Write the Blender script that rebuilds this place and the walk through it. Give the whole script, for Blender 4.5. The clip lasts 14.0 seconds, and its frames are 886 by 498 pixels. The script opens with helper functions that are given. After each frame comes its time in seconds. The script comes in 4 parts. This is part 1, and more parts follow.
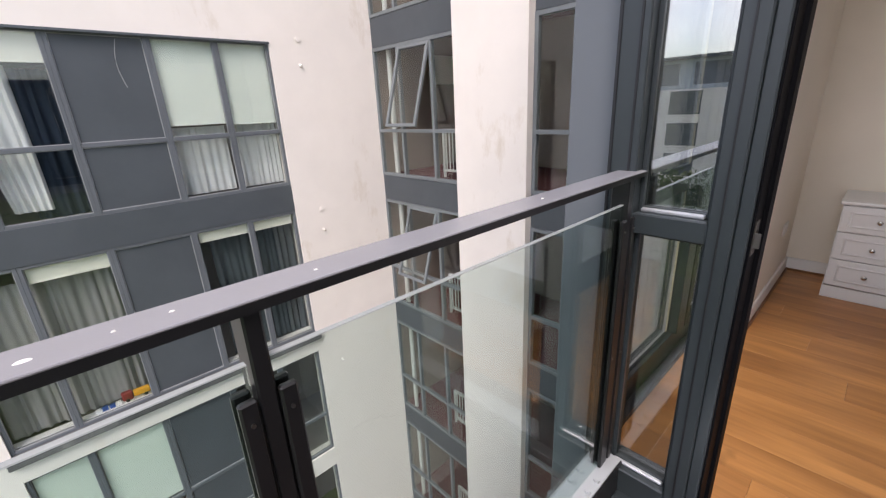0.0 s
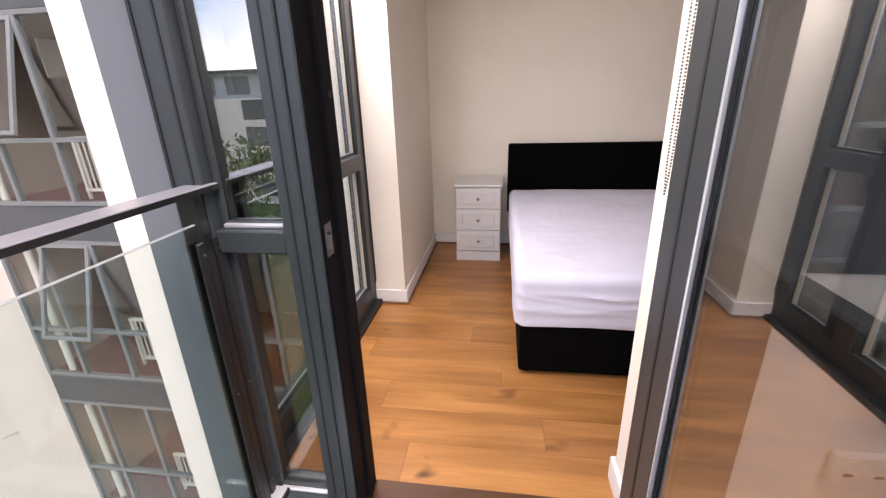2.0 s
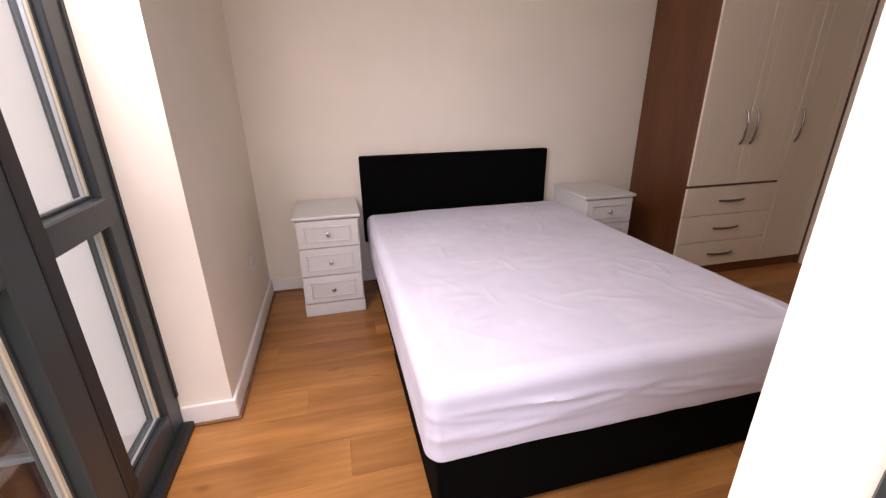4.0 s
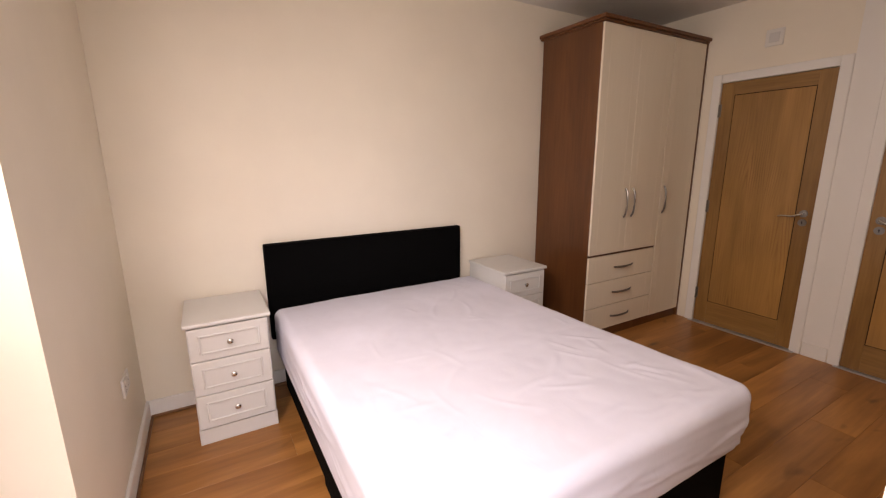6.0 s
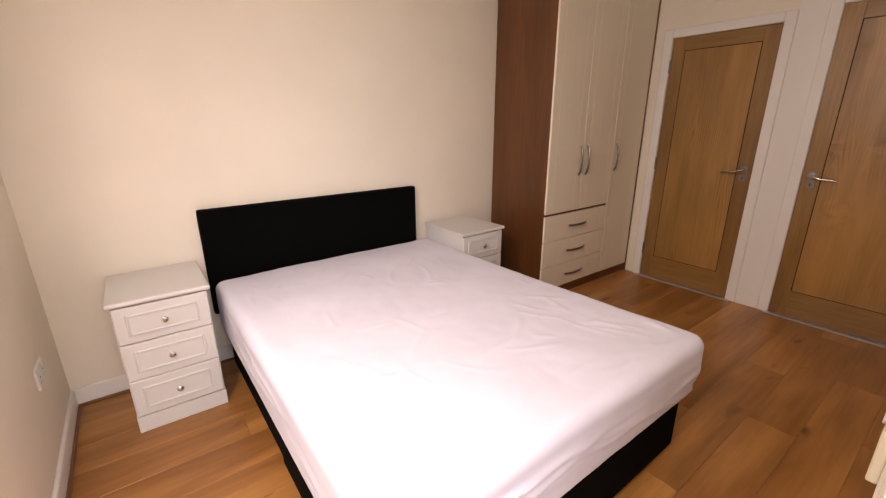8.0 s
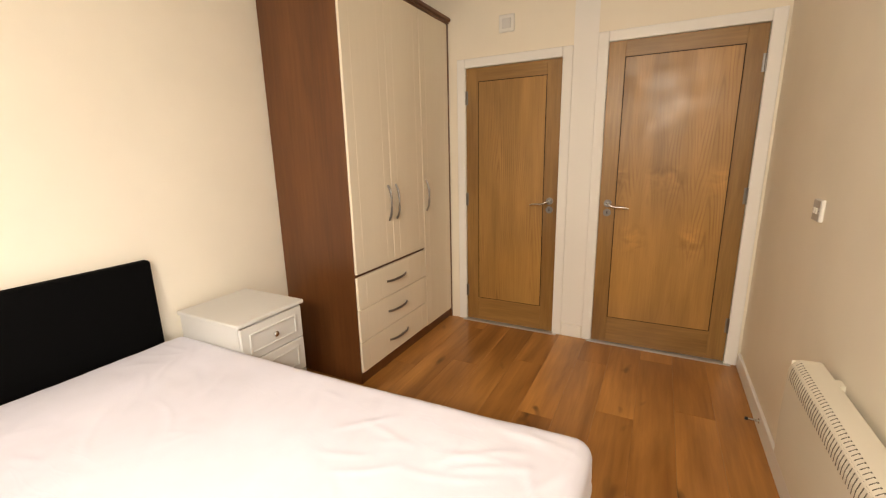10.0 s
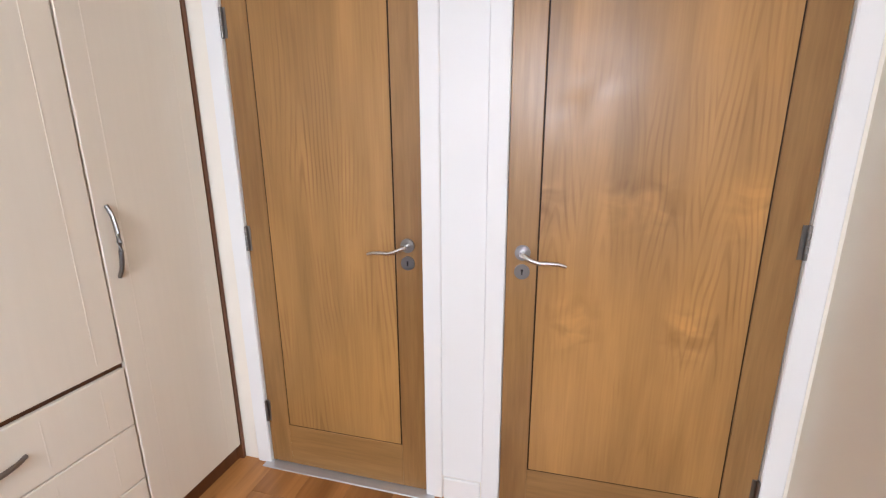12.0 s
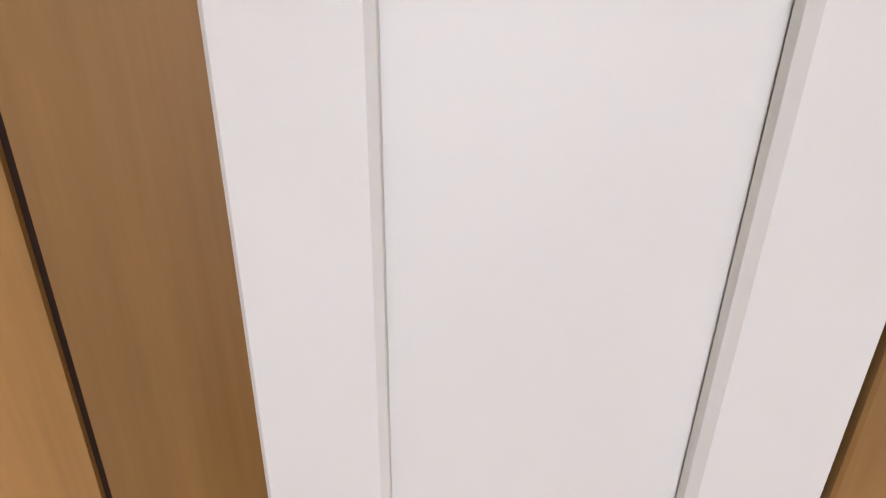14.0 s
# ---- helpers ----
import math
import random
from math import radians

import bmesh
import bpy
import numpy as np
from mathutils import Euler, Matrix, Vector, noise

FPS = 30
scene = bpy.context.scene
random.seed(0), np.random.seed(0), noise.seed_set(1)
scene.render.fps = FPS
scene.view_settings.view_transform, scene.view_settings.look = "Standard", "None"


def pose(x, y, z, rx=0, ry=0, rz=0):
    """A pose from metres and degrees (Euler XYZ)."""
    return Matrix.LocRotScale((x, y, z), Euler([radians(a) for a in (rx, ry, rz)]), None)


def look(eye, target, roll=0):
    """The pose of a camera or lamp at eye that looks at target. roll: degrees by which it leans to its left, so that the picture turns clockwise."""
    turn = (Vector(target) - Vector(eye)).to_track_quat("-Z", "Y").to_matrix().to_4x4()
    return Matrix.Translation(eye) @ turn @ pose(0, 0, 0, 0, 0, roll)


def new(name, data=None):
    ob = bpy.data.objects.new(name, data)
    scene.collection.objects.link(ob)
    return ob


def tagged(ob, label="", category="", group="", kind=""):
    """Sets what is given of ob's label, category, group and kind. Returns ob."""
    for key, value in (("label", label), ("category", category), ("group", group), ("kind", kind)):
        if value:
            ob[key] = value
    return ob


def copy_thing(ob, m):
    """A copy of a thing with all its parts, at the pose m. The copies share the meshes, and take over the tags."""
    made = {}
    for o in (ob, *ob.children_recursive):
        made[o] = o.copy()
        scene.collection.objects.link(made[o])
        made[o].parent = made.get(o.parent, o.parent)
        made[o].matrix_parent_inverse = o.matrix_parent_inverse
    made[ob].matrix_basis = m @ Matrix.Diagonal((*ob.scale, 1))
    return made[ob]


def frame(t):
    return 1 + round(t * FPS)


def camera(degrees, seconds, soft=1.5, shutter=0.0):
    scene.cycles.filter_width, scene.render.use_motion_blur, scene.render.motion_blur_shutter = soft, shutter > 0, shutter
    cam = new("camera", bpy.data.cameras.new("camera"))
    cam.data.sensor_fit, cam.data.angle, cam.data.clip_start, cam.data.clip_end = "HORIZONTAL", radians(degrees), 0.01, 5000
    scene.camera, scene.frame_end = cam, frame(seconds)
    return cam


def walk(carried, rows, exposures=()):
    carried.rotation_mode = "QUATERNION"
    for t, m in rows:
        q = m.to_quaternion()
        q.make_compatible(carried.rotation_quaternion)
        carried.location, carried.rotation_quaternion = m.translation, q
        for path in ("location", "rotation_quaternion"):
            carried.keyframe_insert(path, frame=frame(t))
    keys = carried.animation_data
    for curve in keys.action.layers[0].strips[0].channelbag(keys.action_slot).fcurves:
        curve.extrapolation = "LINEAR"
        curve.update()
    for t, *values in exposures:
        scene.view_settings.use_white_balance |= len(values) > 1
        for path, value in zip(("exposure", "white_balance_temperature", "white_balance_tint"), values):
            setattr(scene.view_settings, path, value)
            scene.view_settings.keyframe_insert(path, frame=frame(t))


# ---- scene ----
cam = camera(93.8, 14.0, 1.25)
PATH = [
    (0, (-1.397, 3.754, 1.350), (-0.110, 5.142, 0.705), -2.80),
    (0.5, (-1.355, 3.657, 1.348), (0.241, 4.671, 0.696), -2.86),
    (1, (-1.297, 3.587, 1.342), (0.453, 4.294, 0.679), -2.69),
    (1.5, (-1.214, 3.522, 1.347), (0.611, 3.982, 0.672), -2.32),
    (2, (-1.115, 3.492, 1.340), (0.743, 3.774, 0.655), -1.76),
    (2.5, (-0.924, 3.540, 1.318), (0.945, 3.648, 0.615), -1.20),
    (3, (-0.683, 3.609, 1.338), (1.186, 3.558, 0.628), -0.95),
    (3.5, (-0.446, 3.631, 1.319), (1.411, 3.376, 0.621), -0.65),
    (4, (-0.242, 3.606, 1.345), (1.572, 3.148, 0.639), -0.70),
    (6.5, (-0.002, 3.747, 1.448), (1.671, 2.734, 1.032), -0.45),
    (7, (-0.015, 3.737, 1.432), (1.644, 2.747, 0.917), -0.55),
    (9.5, (0.471, 3.353, 1.406), (1.572, 1.772, 0.867), -0.65),
    (10, (0.560, 3.088, 1.405), (1.463, 1.362, 0.953), -1.25),
    (10.5, (0.629, 2.766, 1.412), (1.383, 0.963, 0.987), -1.17),
    (11, (0.646, 2.329, 1.393), (1.293, 0.485, 0.965), -0.63),
    (11.5, (0.696, 1.850, 1.388), (1.255, -0.019, 0.950), -0.16),
    (12, (0.792, 1.363, 1.370), (1.282, -0.520, 0.906), -0.33),
    (12.5, (0.939, 0.877, 1.370), (1.284, -1.030, 0.878), -0.83),
    (13, (1.069, 0.502, 1.377), (1.235, -1.426, 0.871), -0.73),
    (13.5, (1.105, 0.248, 1.380), (1.246, -1.659, 0.791), 0.46),
    (14, (1.119, 0.184, 1.380), (1.187, -1.722, 0.778), 0.96),
]
EXPOSURES = [
    (0.0, 0.97, 6750, 20), (0.5, 1.05, 6850, 24), (1.0, 1.2, 7000, 28), (1.5, 1.35, 7000, 28), (2.0, 1.5, 7000, 26), (2.5, 1.72, 7000, 26), (3.0, 1.8, 7200, 27),
    (3.5, 1.72, 7300, 29), (4.0, 1.58, 7200, 31), (6.5, 1.93, 8300, 28), (7.2, 1.93, 8000, 29), (9.5, 2.5, 9300, 22), (10.5, 2.95, 8500, 11), (11.0, 3.1, 8100, 16),
    (11.5, 3.3, 5950, 15), (12.0, 3.4, 5750, 14), (12.5, 3.4, 5750, 13), (13.0, 3.38, 5950, 18), (13.5, 3.2, 6000, 15), (14.0, 3.1, 6050, 15),
]
walk(cam, [(t, look(eye, target, roll)) for t, eye, target, roll in PATH], EXPOSURES)

# ---- world and sun ----
world = bpy.data.worlds.new("sky")
scene.world = world
world.use_nodes = True
wn, wl = world.node_tree.nodes, world.node_tree.links
sky = wn.new("ShaderNodeTexSky")
sky.sky_type, sky.sun_disc = "NISHITA", False
sky.sun_elevation, sky.sun_rotation = radians(51), radians(-129)
sky.air_density, sky.dust_density, sky.ozone_density = 1.0, 1.3, 1.3
tc = wn.new("ShaderNodeTexCoord")
cl = wn.new("ShaderNodeTexNoise")
cl.inputs["Scale"].default_value, cl.inputs["Detail"].default_value = 2.4, 7
cr = wn.new("ShaderNodeValToRGB")
cr.color_ramp.elements[0].position, cr.color_ramp.elements[1].position = 0.45, 0.74
cm = wn.new("ShaderNodeMixRGB")
cm.inputs[2].default_value = (9.5, 9.3, 9.1, 1)
wl.new(tc.outputs["Generated"], cl.inputs["Vector"])
wl.new(cl.outputs["Fac"], cr.inputs["Fac"])
wl.new(cr.outputs["Color"], cm.inputs[0])
wl.new(sky.outputs["Color"], cm.inputs[1])
wl.new(cm.outputs["Color"], wn["Background"].inputs["Color"])
wn["Background"].inputs["Strength"].default_value = 0.15

sun = new("sun", bpy.data.lights.new("sun", "SUN"))
sun.data.energy, sun.data.angle, sun.data.color = 1.2, radians(25), (1.0, 0.96, 0.9)
sun.matrix_world = look((-25, -20, 40), (0, 0, 0))

# area lamps added in the glazed corner to strengthen the sky light indoors
def sky_opening(name, eye, target, w, h, power):
    la = new(name, bpy.data.lights.new(name, "AREA"))
    la.data.shape, la.data.size, la.data.size_y, la.data.energy = "RECTANGLE", w, h, power
    la.data.color = (0.98, 0.98, 1.0)
    la.matrix_world = look(eye, target)
    return la

sky_opening("door_sky_fill", (-0.19, 3.56, 1.30), (1.3, 2.75, 0.85), 0.66, 2.2, 2.4)
sky_opening("window_sky_fill", (0.70, 4.335, 2.16), (0.78, 3.35, 0.4), 1.16, 0.36, 15.0)



# ---- materials ----
def mat(name, color, rough=0.5, metal=0.0, spec=0.5):
    m = bpy.data.materials.new(name)
    m.use_nodes = True
    b = m.node_tree.nodes["Principled BSDF"]
    b.inputs["Base Color"].default_value = (*color, 1)
    b.inputs["Roughness"].default_value, b.inputs["Metallic"].default_value = rough, metal
    b.inputs["Specular IOR Level"].default_value = spec
    return m


def nodes_of(m):
    return m.node_tree.nodes, m.node_tree.links, m.node_tree.nodes["Principled BSDF"]


def coords(m, scale=(1, 1, 1), random_shift=False):
    """Object coordinates in metres, stretched; shifted from piece to piece where asked."""
    n, l, b = nodes_of(m)
    t = n.new("ShaderNodeTexCoord")
    mp = n.new("ShaderNodeMapping")
    mp.inputs["Scale"].default_value = scale
    if random_shift:
        oi = n.new("ShaderNodeObjectInfo")
        mu = n.new("ShaderNodeVectorMath")
        mu.operation = "SCALE"
        mu.inputs[0].default_value = (37.0, 53.0, 71.0)
        l.new(oi.outputs["Random"], mu.inputs["Scale"])
        ad = n.new("ShaderNodeVectorMath")
        l.new(t.outputs["Object"], ad.inputs[0])
        l.new(mu.outputs[0], ad.inputs[1])
        l.new(ad.outputs[0], mp.inputs["Vector"])
    else:
        l.new(t.outputs["Object"], mp.inputs["Vector"])
    return mp.outputs["Vector"]


def noise_node(m, vec, scale, detail=5, rough=0.55, distort=0.0):
    n, l, b = nodes_of(m)
    t = n.new("ShaderNodeTexNoise")
    t.inputs["Scale"].default_value, t.inputs["Detail"].default_value = scale, detail
    t.inputs["Roughness"].default_value, t.inputs["Distortion"].default_value = rough, distort
    l.new(vec, t.inputs["Vector"])
    return t.outputs["Fac"]


def ramp(m, fac, stops):
    n, l, b = nodes_of(m)
    r = n.new("ShaderNodeValToRGB")
    el = r.color_ramp.elements
    while len(el) < len(stops):
        el.new(0.5)
    for e, (p, c) in zip(el, stops):
        e.position, e.color = p, (*c, 1)
    l.new(fac, r.inputs["Fac"])
    return r.outputs["Color"]


def mix(m, kind, fac, a, b2):
    n, l, b = nodes_of(m)
    x = n.new("ShaderNodeMixRGB")
    x.blend_type = kind
    for i, v in ((0, fac), (1, a), (2, b2)):
        if isinstance(v, (int, float)):
            x.inputs[i].default_value = v
        elif isinstance(v, tuple):
            x.inputs[i].default_value = (*v, 1)
        else:
            l.new(v, x.inputs[i])
    return x.outputs["Color"]


def bump(m, fac, strength, distance):
    n, l, b = nodes_of(m)
    u = n.new("ShaderNodeBump")
    u.inputs["Strength"].default_value, u.inputs["Distance"].default_value = strength, distance
    l.new(fac, u.inputs["Height"])
    l.new(u.outputs["Normal"], b.inputs["Normal"])


def painted(name, color, rough=0.6, grain=260, depth=0.0006, vary=0.05, stain=None):
    """Paint or render: faint blotches, roller grain, and stains where given."""
    m = mat(name, color, rough)
    n, l, b = nodes_of(m)
    v = coords(m)
    lo = tuple(c * (1 - vary) for c in color)
    col = ramp(m, noise_node(m, v, 1.7, 4), [(0.35, lo), (0.65, color)])
    if stain:
        s = ramp(m, noise_node(m, coords(m, (1, 1, 0.45)), 0.9, 9, 0.68), [(0.60, (0, 0, 0)), (0.72, (1, 1, 1))])
        col = mix(m, "MIX", s, col, stain)
    l.new(col, b.inputs["Base Color"])
    bump(m, noise_node(m, v, grain, 3), 0.35, depth)
    return m


def timber(name, light, dark, axis="z", rough=0.4, fine=60, figure=5.0, shift=True, knots=False, tone=0.12, streak=0.75):
    """Wood with long fibres and broad figure along an axis."""
    m = mat(name, light, rough)
    n, l, b = nodes_of(m)
    k = {"x": (0.06, 1, 1), "y": (1, 0.06, 1), "z": (1, 1, 0.06)}[axis]
    k2 = {"x": (0.16, 1, 1), "y": (1, 0.16, 1), "z": (1, 1, 0.16)}[axis]
    va, vb = coords(m, k, shift), coords(m, k2, shift)
    mid = tuple((p + q) / 2 for p, q in zip(light, dark))
    broad = ramp(m, noise_node(m, vb, figure, 4, 0.5, 0.8), [(0.30, dark), (0.5, mid), (0.68, light)])
    fibre = ramp(m, noise_node(m, va, fine, 5, 0.6), [(0.3, (0.72, 0.70, 0.66)), (0.7, (1.06, 1.05, 1.04))])
    col = mix(m, "MULTIPLY", streak, broad, fibre)
    if knots:
        sp = noise_node(m, coords(m, {"x": (0.5, 1, 1), "y": (1, 0.5, 1), "z": (1, 1, 0.5)}[axis], shift), 7.5, 2, 0.4, 0.3)
        kn = ramp(m, sp, [(0.70, (0, 0, 0)), (0.78, (1, 1, 1))])
        col = mix(m, "MIX", kn, col, tuple(c * 0.42 for c in dark))
    if shift:
        oi = n.new("ShaderNodeObjectInfo")
        tn = ramp(m, oi.outputs["Random"], [(0, (1 - tone,) * 3), (1, (1 + tone * 0.4,) * 3)])
        col = mix(m, "MULTIPLY", 1.0, col, tn)
    l.new(col, b.inputs["Base Color"])
    bump(m, noise_node(m, va, fine * 2, 4), 0.15, 0.0006)
    return m


def cathedral(name, light, dark, fold, half, knots=()):
    """Book-matched veneer: arched growth rings mirrored about seams, curling round knots given as (u, z)."""
    m = mat(name, light, 0.38)
    n, l, b = nodes_of(m)

    def calc(op, a, c=None, d=None):
        x = n.new("ShaderNodeMath")
        x.operation = op
        for i, v in enumerate((a, c, d)):
            if v is None:
                continue
            if isinstance(v, (int, float)):
                x.inputs[i].default_value = v
            else:
                l.new(v, x.inputs[i])
        return x.outputs[0]

    sp = n.new("ShaderNodeSeparateXYZ")
    l.new(coords(m), sp.inputs[0])
    u = calc("PINGPONG", calc("ADD", sp.outputs["X"], 10 * half - fold), half)
    z = sp.outputs["Z"]
    wob = noise_node(m, coords(m, (1, 1, 0.22), True), 6.0, 3, 0.5)
    slow = noise_node(m, coords(m, (1, 1, 0.35), True), 2.2, 2, 0.5)
    d = calc("SUBTRACT", u, calc("MULTIPLY_ADD", slow, 0.08, half * 0.5 - 0.04))
    arch = calc("SQRT", calc("ADD", calc("MULTIPLY", d, d), 0.00012))
    field = calc("MULTIPLY_ADD", arch, 58.0, calc("MULTIPLY", z, 3.4))
    field = calc("MULTIPLY_ADD", wob, 4.0, field)
    swirl = None
    for ku, kz in knots:
        du, dz = calc("SUBTRACT", u, ku), calc("SUBTRACT", z, kz)
        r2 = calc("ADD", calc("MULTIPLY", du, du), calc("MULTIPLY", calc("MULTIPLY", dz, dz), 0.55))
        bl = calc("POWER", 2.718, calc("MULTIPLY", r2, -300.0))
        field = calc("MULTIPLY_ADD", bl, 0.7, field)
        swirl = bl if swirl is None else calc("ADD", swirl, bl)
    ring = calc("SINE", calc("MULTIPLY", field, 6.283))
    ring = calc("MULTIPLY_ADD", ring, 0.5, 0.5)
    lines = ramp(m, ring, [(0.0, (0, 0, 0)), (0.60, (0.12,) * 3), (0.96, (1, 1, 1))])
    faint = ramp(m, noise_node(m, coords(m, (1, 1, 0.4), True), 5.0, 3), [(0.46, (0.0,) * 3), (0.70, (0.50,) * 3)])
    broad = ramp(m, noise_node(m, coords(m, (1, 1, 0.12), True), 7.0, 4, 0.5, 0.3), [(0.32, tuple(c * 0.66 for c in light)), (0.5, tuple(c * 0.92 for c in light)), (0.68, tuple(c * 1.16 for c in light))])
    col = mix(m, "MIX", mix(m, "MULTIPLY", 1.0, lines, faint), broad, dark)
    if swirl is not None:
        curl = ramp(m, noise_node(m, coords(m, (1, 1, 1.6), True), 9.0, 2, 0.4, 0.8), [(0.34, (0.66, 0.60, 0.52)), (0.5, (1, 1, 1)), (0.66, (1.34, 1.30, 1.24))])
        col = mix(m, "MULTIPLY", swirl, col, curl)
    fibre = ramp(m, noise_node(m, coords(m, (1, 1, 0.03), True), 130, 4, 0.6), [(0.3, (0.84, 0.82, 0.79)), (0.7, (1.04, 1.03, 1.02))])
    col = mix(m, "MULTIPLY", 0.7, col, fibre)
    l.new(col, b.inputs["Base Color"])
    r = ramp(m, noise_node(m, coords(m, (1, 1, 1), True), 9, 4), [(0.3, (0.28,) * 3), (0.7, (0.44,) * 3)])
    l.new(r, b.inputs["Roughness"])
    return m


def glazing(name, tint=(0.96, 0.98, 0.97), base=0.05):
    """A pane: clear, with mirror gloss that grows towards grazing angles."""
    m = bpy.data.materials.new(name)
    m.use_nodes = True
    n, l = m.node_tree.nodes, m.node_tree.links
    n.remove(n["Principled BSDF"])
    tr, gl, lw, mx = n.new("ShaderNodeBsdfTransparent"), n.new("ShaderNodeBsdfGlossy"), n.new("ShaderNodeLayerWeight"), n.new("ShaderNodeMixShader")
    tr.inputs["Color"].default_value = (*tint, 1)
    gl.inputs["Roughness"].default_value = 0.004
    lw.inputs["Blend"].default_value = 0.5
    po, ma = n.new("ShaderNodeMath"), n.new("ShaderNodeMath")
    po.operation, ma.operation = "POWER", "MULTIPLY_ADD"
    po.inputs[1].default_value = 4.2
    ma.inputs[1].default_value, ma.inputs[2].default_value = 1 - base, base
    l.new(lw.outputs["Facing"], po.inputs[0])
    l.new(po.outputs[0], ma.inputs[0])
    l.new(ma.outputs[0], mx.inputs["Fac"])
    l.new(tr.outputs[0], mx.inputs[1])
    l.new(gl.outputs[0], mx.inputs[2])
    l.new(mx.outputs[0], n["Material Output"].inputs["Surface"])
    return m


WALL = painted("warm_white_wall_paint", (0.85, 0.79, 0.675), 0.7)
WHITE = painted("white_gloss_paint", (0.82, 0.81, 0.78), 0.5, 90, 0.0003, 0.02)
CEIL = painted("white_ceiling_paint", (0.80, 0.78, 0.74), 0.8)
FRAME = painted("dark_grey_powder_coat", (0.034, 0.043, 0.047), 0.38, 500, 0.0002, 0.15)
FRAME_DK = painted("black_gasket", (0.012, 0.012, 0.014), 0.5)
# Near black without sheen: shade of the jamb's inner side as colour.
MATTBLACK = mat("matt_jamb_shade_black", (0.004, 0.004, 0.005), 0.6, 0.0, 0.06)
CLAD = painted("grey_cladding_sheet", (0.13, 0.145, 0.16), 0.5, 300, 0.0002, 0.08)
SPANDREL = painted("slate_grey_spandrel", (0.075, 0.088, 0.10), 0.45, 300, 0.0002, 0.12)
ALU = painted("bare_aluminium", (0.62, 0.63, 0.65), 0.35, 400, 0.0002, 0.1)
ALU.node_tree.nodes["Principled BSDF"].inputs["Metallic"].default_value = 0.6
RENDER = painted("white_masonry_render", (0.83, 0.78, 0.73), 0.85, 120, 0.002, 0.04, (0.66, 0.585, 0.495))
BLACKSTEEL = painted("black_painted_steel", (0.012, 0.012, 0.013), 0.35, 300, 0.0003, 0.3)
# Dark rail paint lightened to carry the sky's reflection on the rail top.
RAILTOP = painted("sky_sheen_rail_grey", (0.30, 0.298, 0.315), 0.25, 300, 0.0003, 0.2)
GALV = painted("galvanised_steel", (0.42, 0.44, 0.45), 0.5, 60, 0.0006, 0.25)
DECK = timber("brown_composite_deck", (0.11, 0.062, 0.045), (0.06, 0.032, 0.025), "y", 0.7)
FLOOR = timber("oak_laminate", (0.57, 0.265, 0.080), (0.27, 0.108, 0.028), "y", 0.33, 45, 4.0, True, True, 0.035)
UNDER = mat("dark_underlay", (0.09, 0.05, 0.025), 0.8)
THRESH = timber("dark_wood_threshold", (0.12, 0.05, 0.018), (0.06, 0.024, 0.009), "y", 0.4)
BEAD = timber("brown_floor_bead", (0.26, 0.12, 0.05), (0.17, 0.07, 0.03), "y", 0.45)
OAK = timber("oak_door_stile", (0.370, 0.205, 0.069), (0.235, 0.120, 0.037), "z", 0.34, 70, 5)
OAKH = timber("oak_door_rail", (0.380, 0.210, 0.071), (0.26, 0.136, 0.042), "x", 0.34, 70, 5)
VENEER = cathedral("oak_crown_veneer", (0.390, 0.208, 0.064), (0.15, 0.064, 0.016), -0.04, 0.26)
VENEER_W = cathedral("oak_bookmatched_veneer", (0.405, 0.214, 0.066), (0.15, 0.064, 0.016), 0.0235, 0.17, ((0.170, 0.805), (0.045, 1.214)))
INLAY = mat("dark_walnut_inlay", (0.022, 0.010, 0.006), 0.6, 0.0, 0.2)
MAHOG = timber("red_brown_wardrobe_board", (0.170, 0.063, 0.021), (0.112, 0.039, 0.013), "z", 0.34, 50, 6)
CREAM = timber("cream_wardrobe_foil", (0.80, 0.725, 0.595), (0.775, 0.70, 0.57), "z", 0.42, 60, 5, True, False, 0.02, 0.07)
GREYW = painted("grey_white_furniture_foil", (0.66, 0.66, 0.64), 0.4, 200, 0.0002, 0.03)
CHROME = mat("satin_steel", (0.62, 0.61, 0.59), 0.24, 1.0)
SATIN = mat("brushed_pale_steel", (0.52, 0.50, 0.47), 0.5, 0.3)
PEWTER = mat("grey_pewter_metal", (0.24, 0.23, 0.22), 0.32, 1.0)
DARKSTEEL = mat("dulled_dark_steel", (0.12, 0.11, 0.10), 0.5, 0.7)
# Brown-black that paints the shade inside the heater's slots.
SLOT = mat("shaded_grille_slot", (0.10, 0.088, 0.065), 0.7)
# Holes are solid near-black pieces; the darkness inside is painted on.
DARKHOLE = mat("dark_keyhole", (0.004, 0.004, 0.004), 0.7)
PLASTIC = painted("white_plastic", (0.78, 0.77, 0.73), 0.35, 200, 0.0001, 0.02)
CREAMPL = painted("aged_cream_plastic", (0.74, 0.68, 0.52), 0.4, 200, 0.0001, 0.03)
HEATW = painted("cream_enamelled_steel", (0.70, 0.66, 0.56), 0.4, 300, 0.0002, 0.03)
GLASS = glazing("clear_glass")
MIRRORED = glazing("outer_solar_glass", (0.80, 0.82, 0.81), 0.35)
CLEARED = glazing("lower_side_glass", (0.88, 0.90, 0.89), 0.13)
COATED = glazing("coated_solar_glass", (0.72, 0.76, 0.75), 0.40)
GREEN_GLASS = glazing("green_tinted_safety_glass", (0.89, 0.95, 0.935), 0.045)
GLASS_EDGE = mat("pale_glass_edge", (0.50, 0.54, 0.54), 0.2)


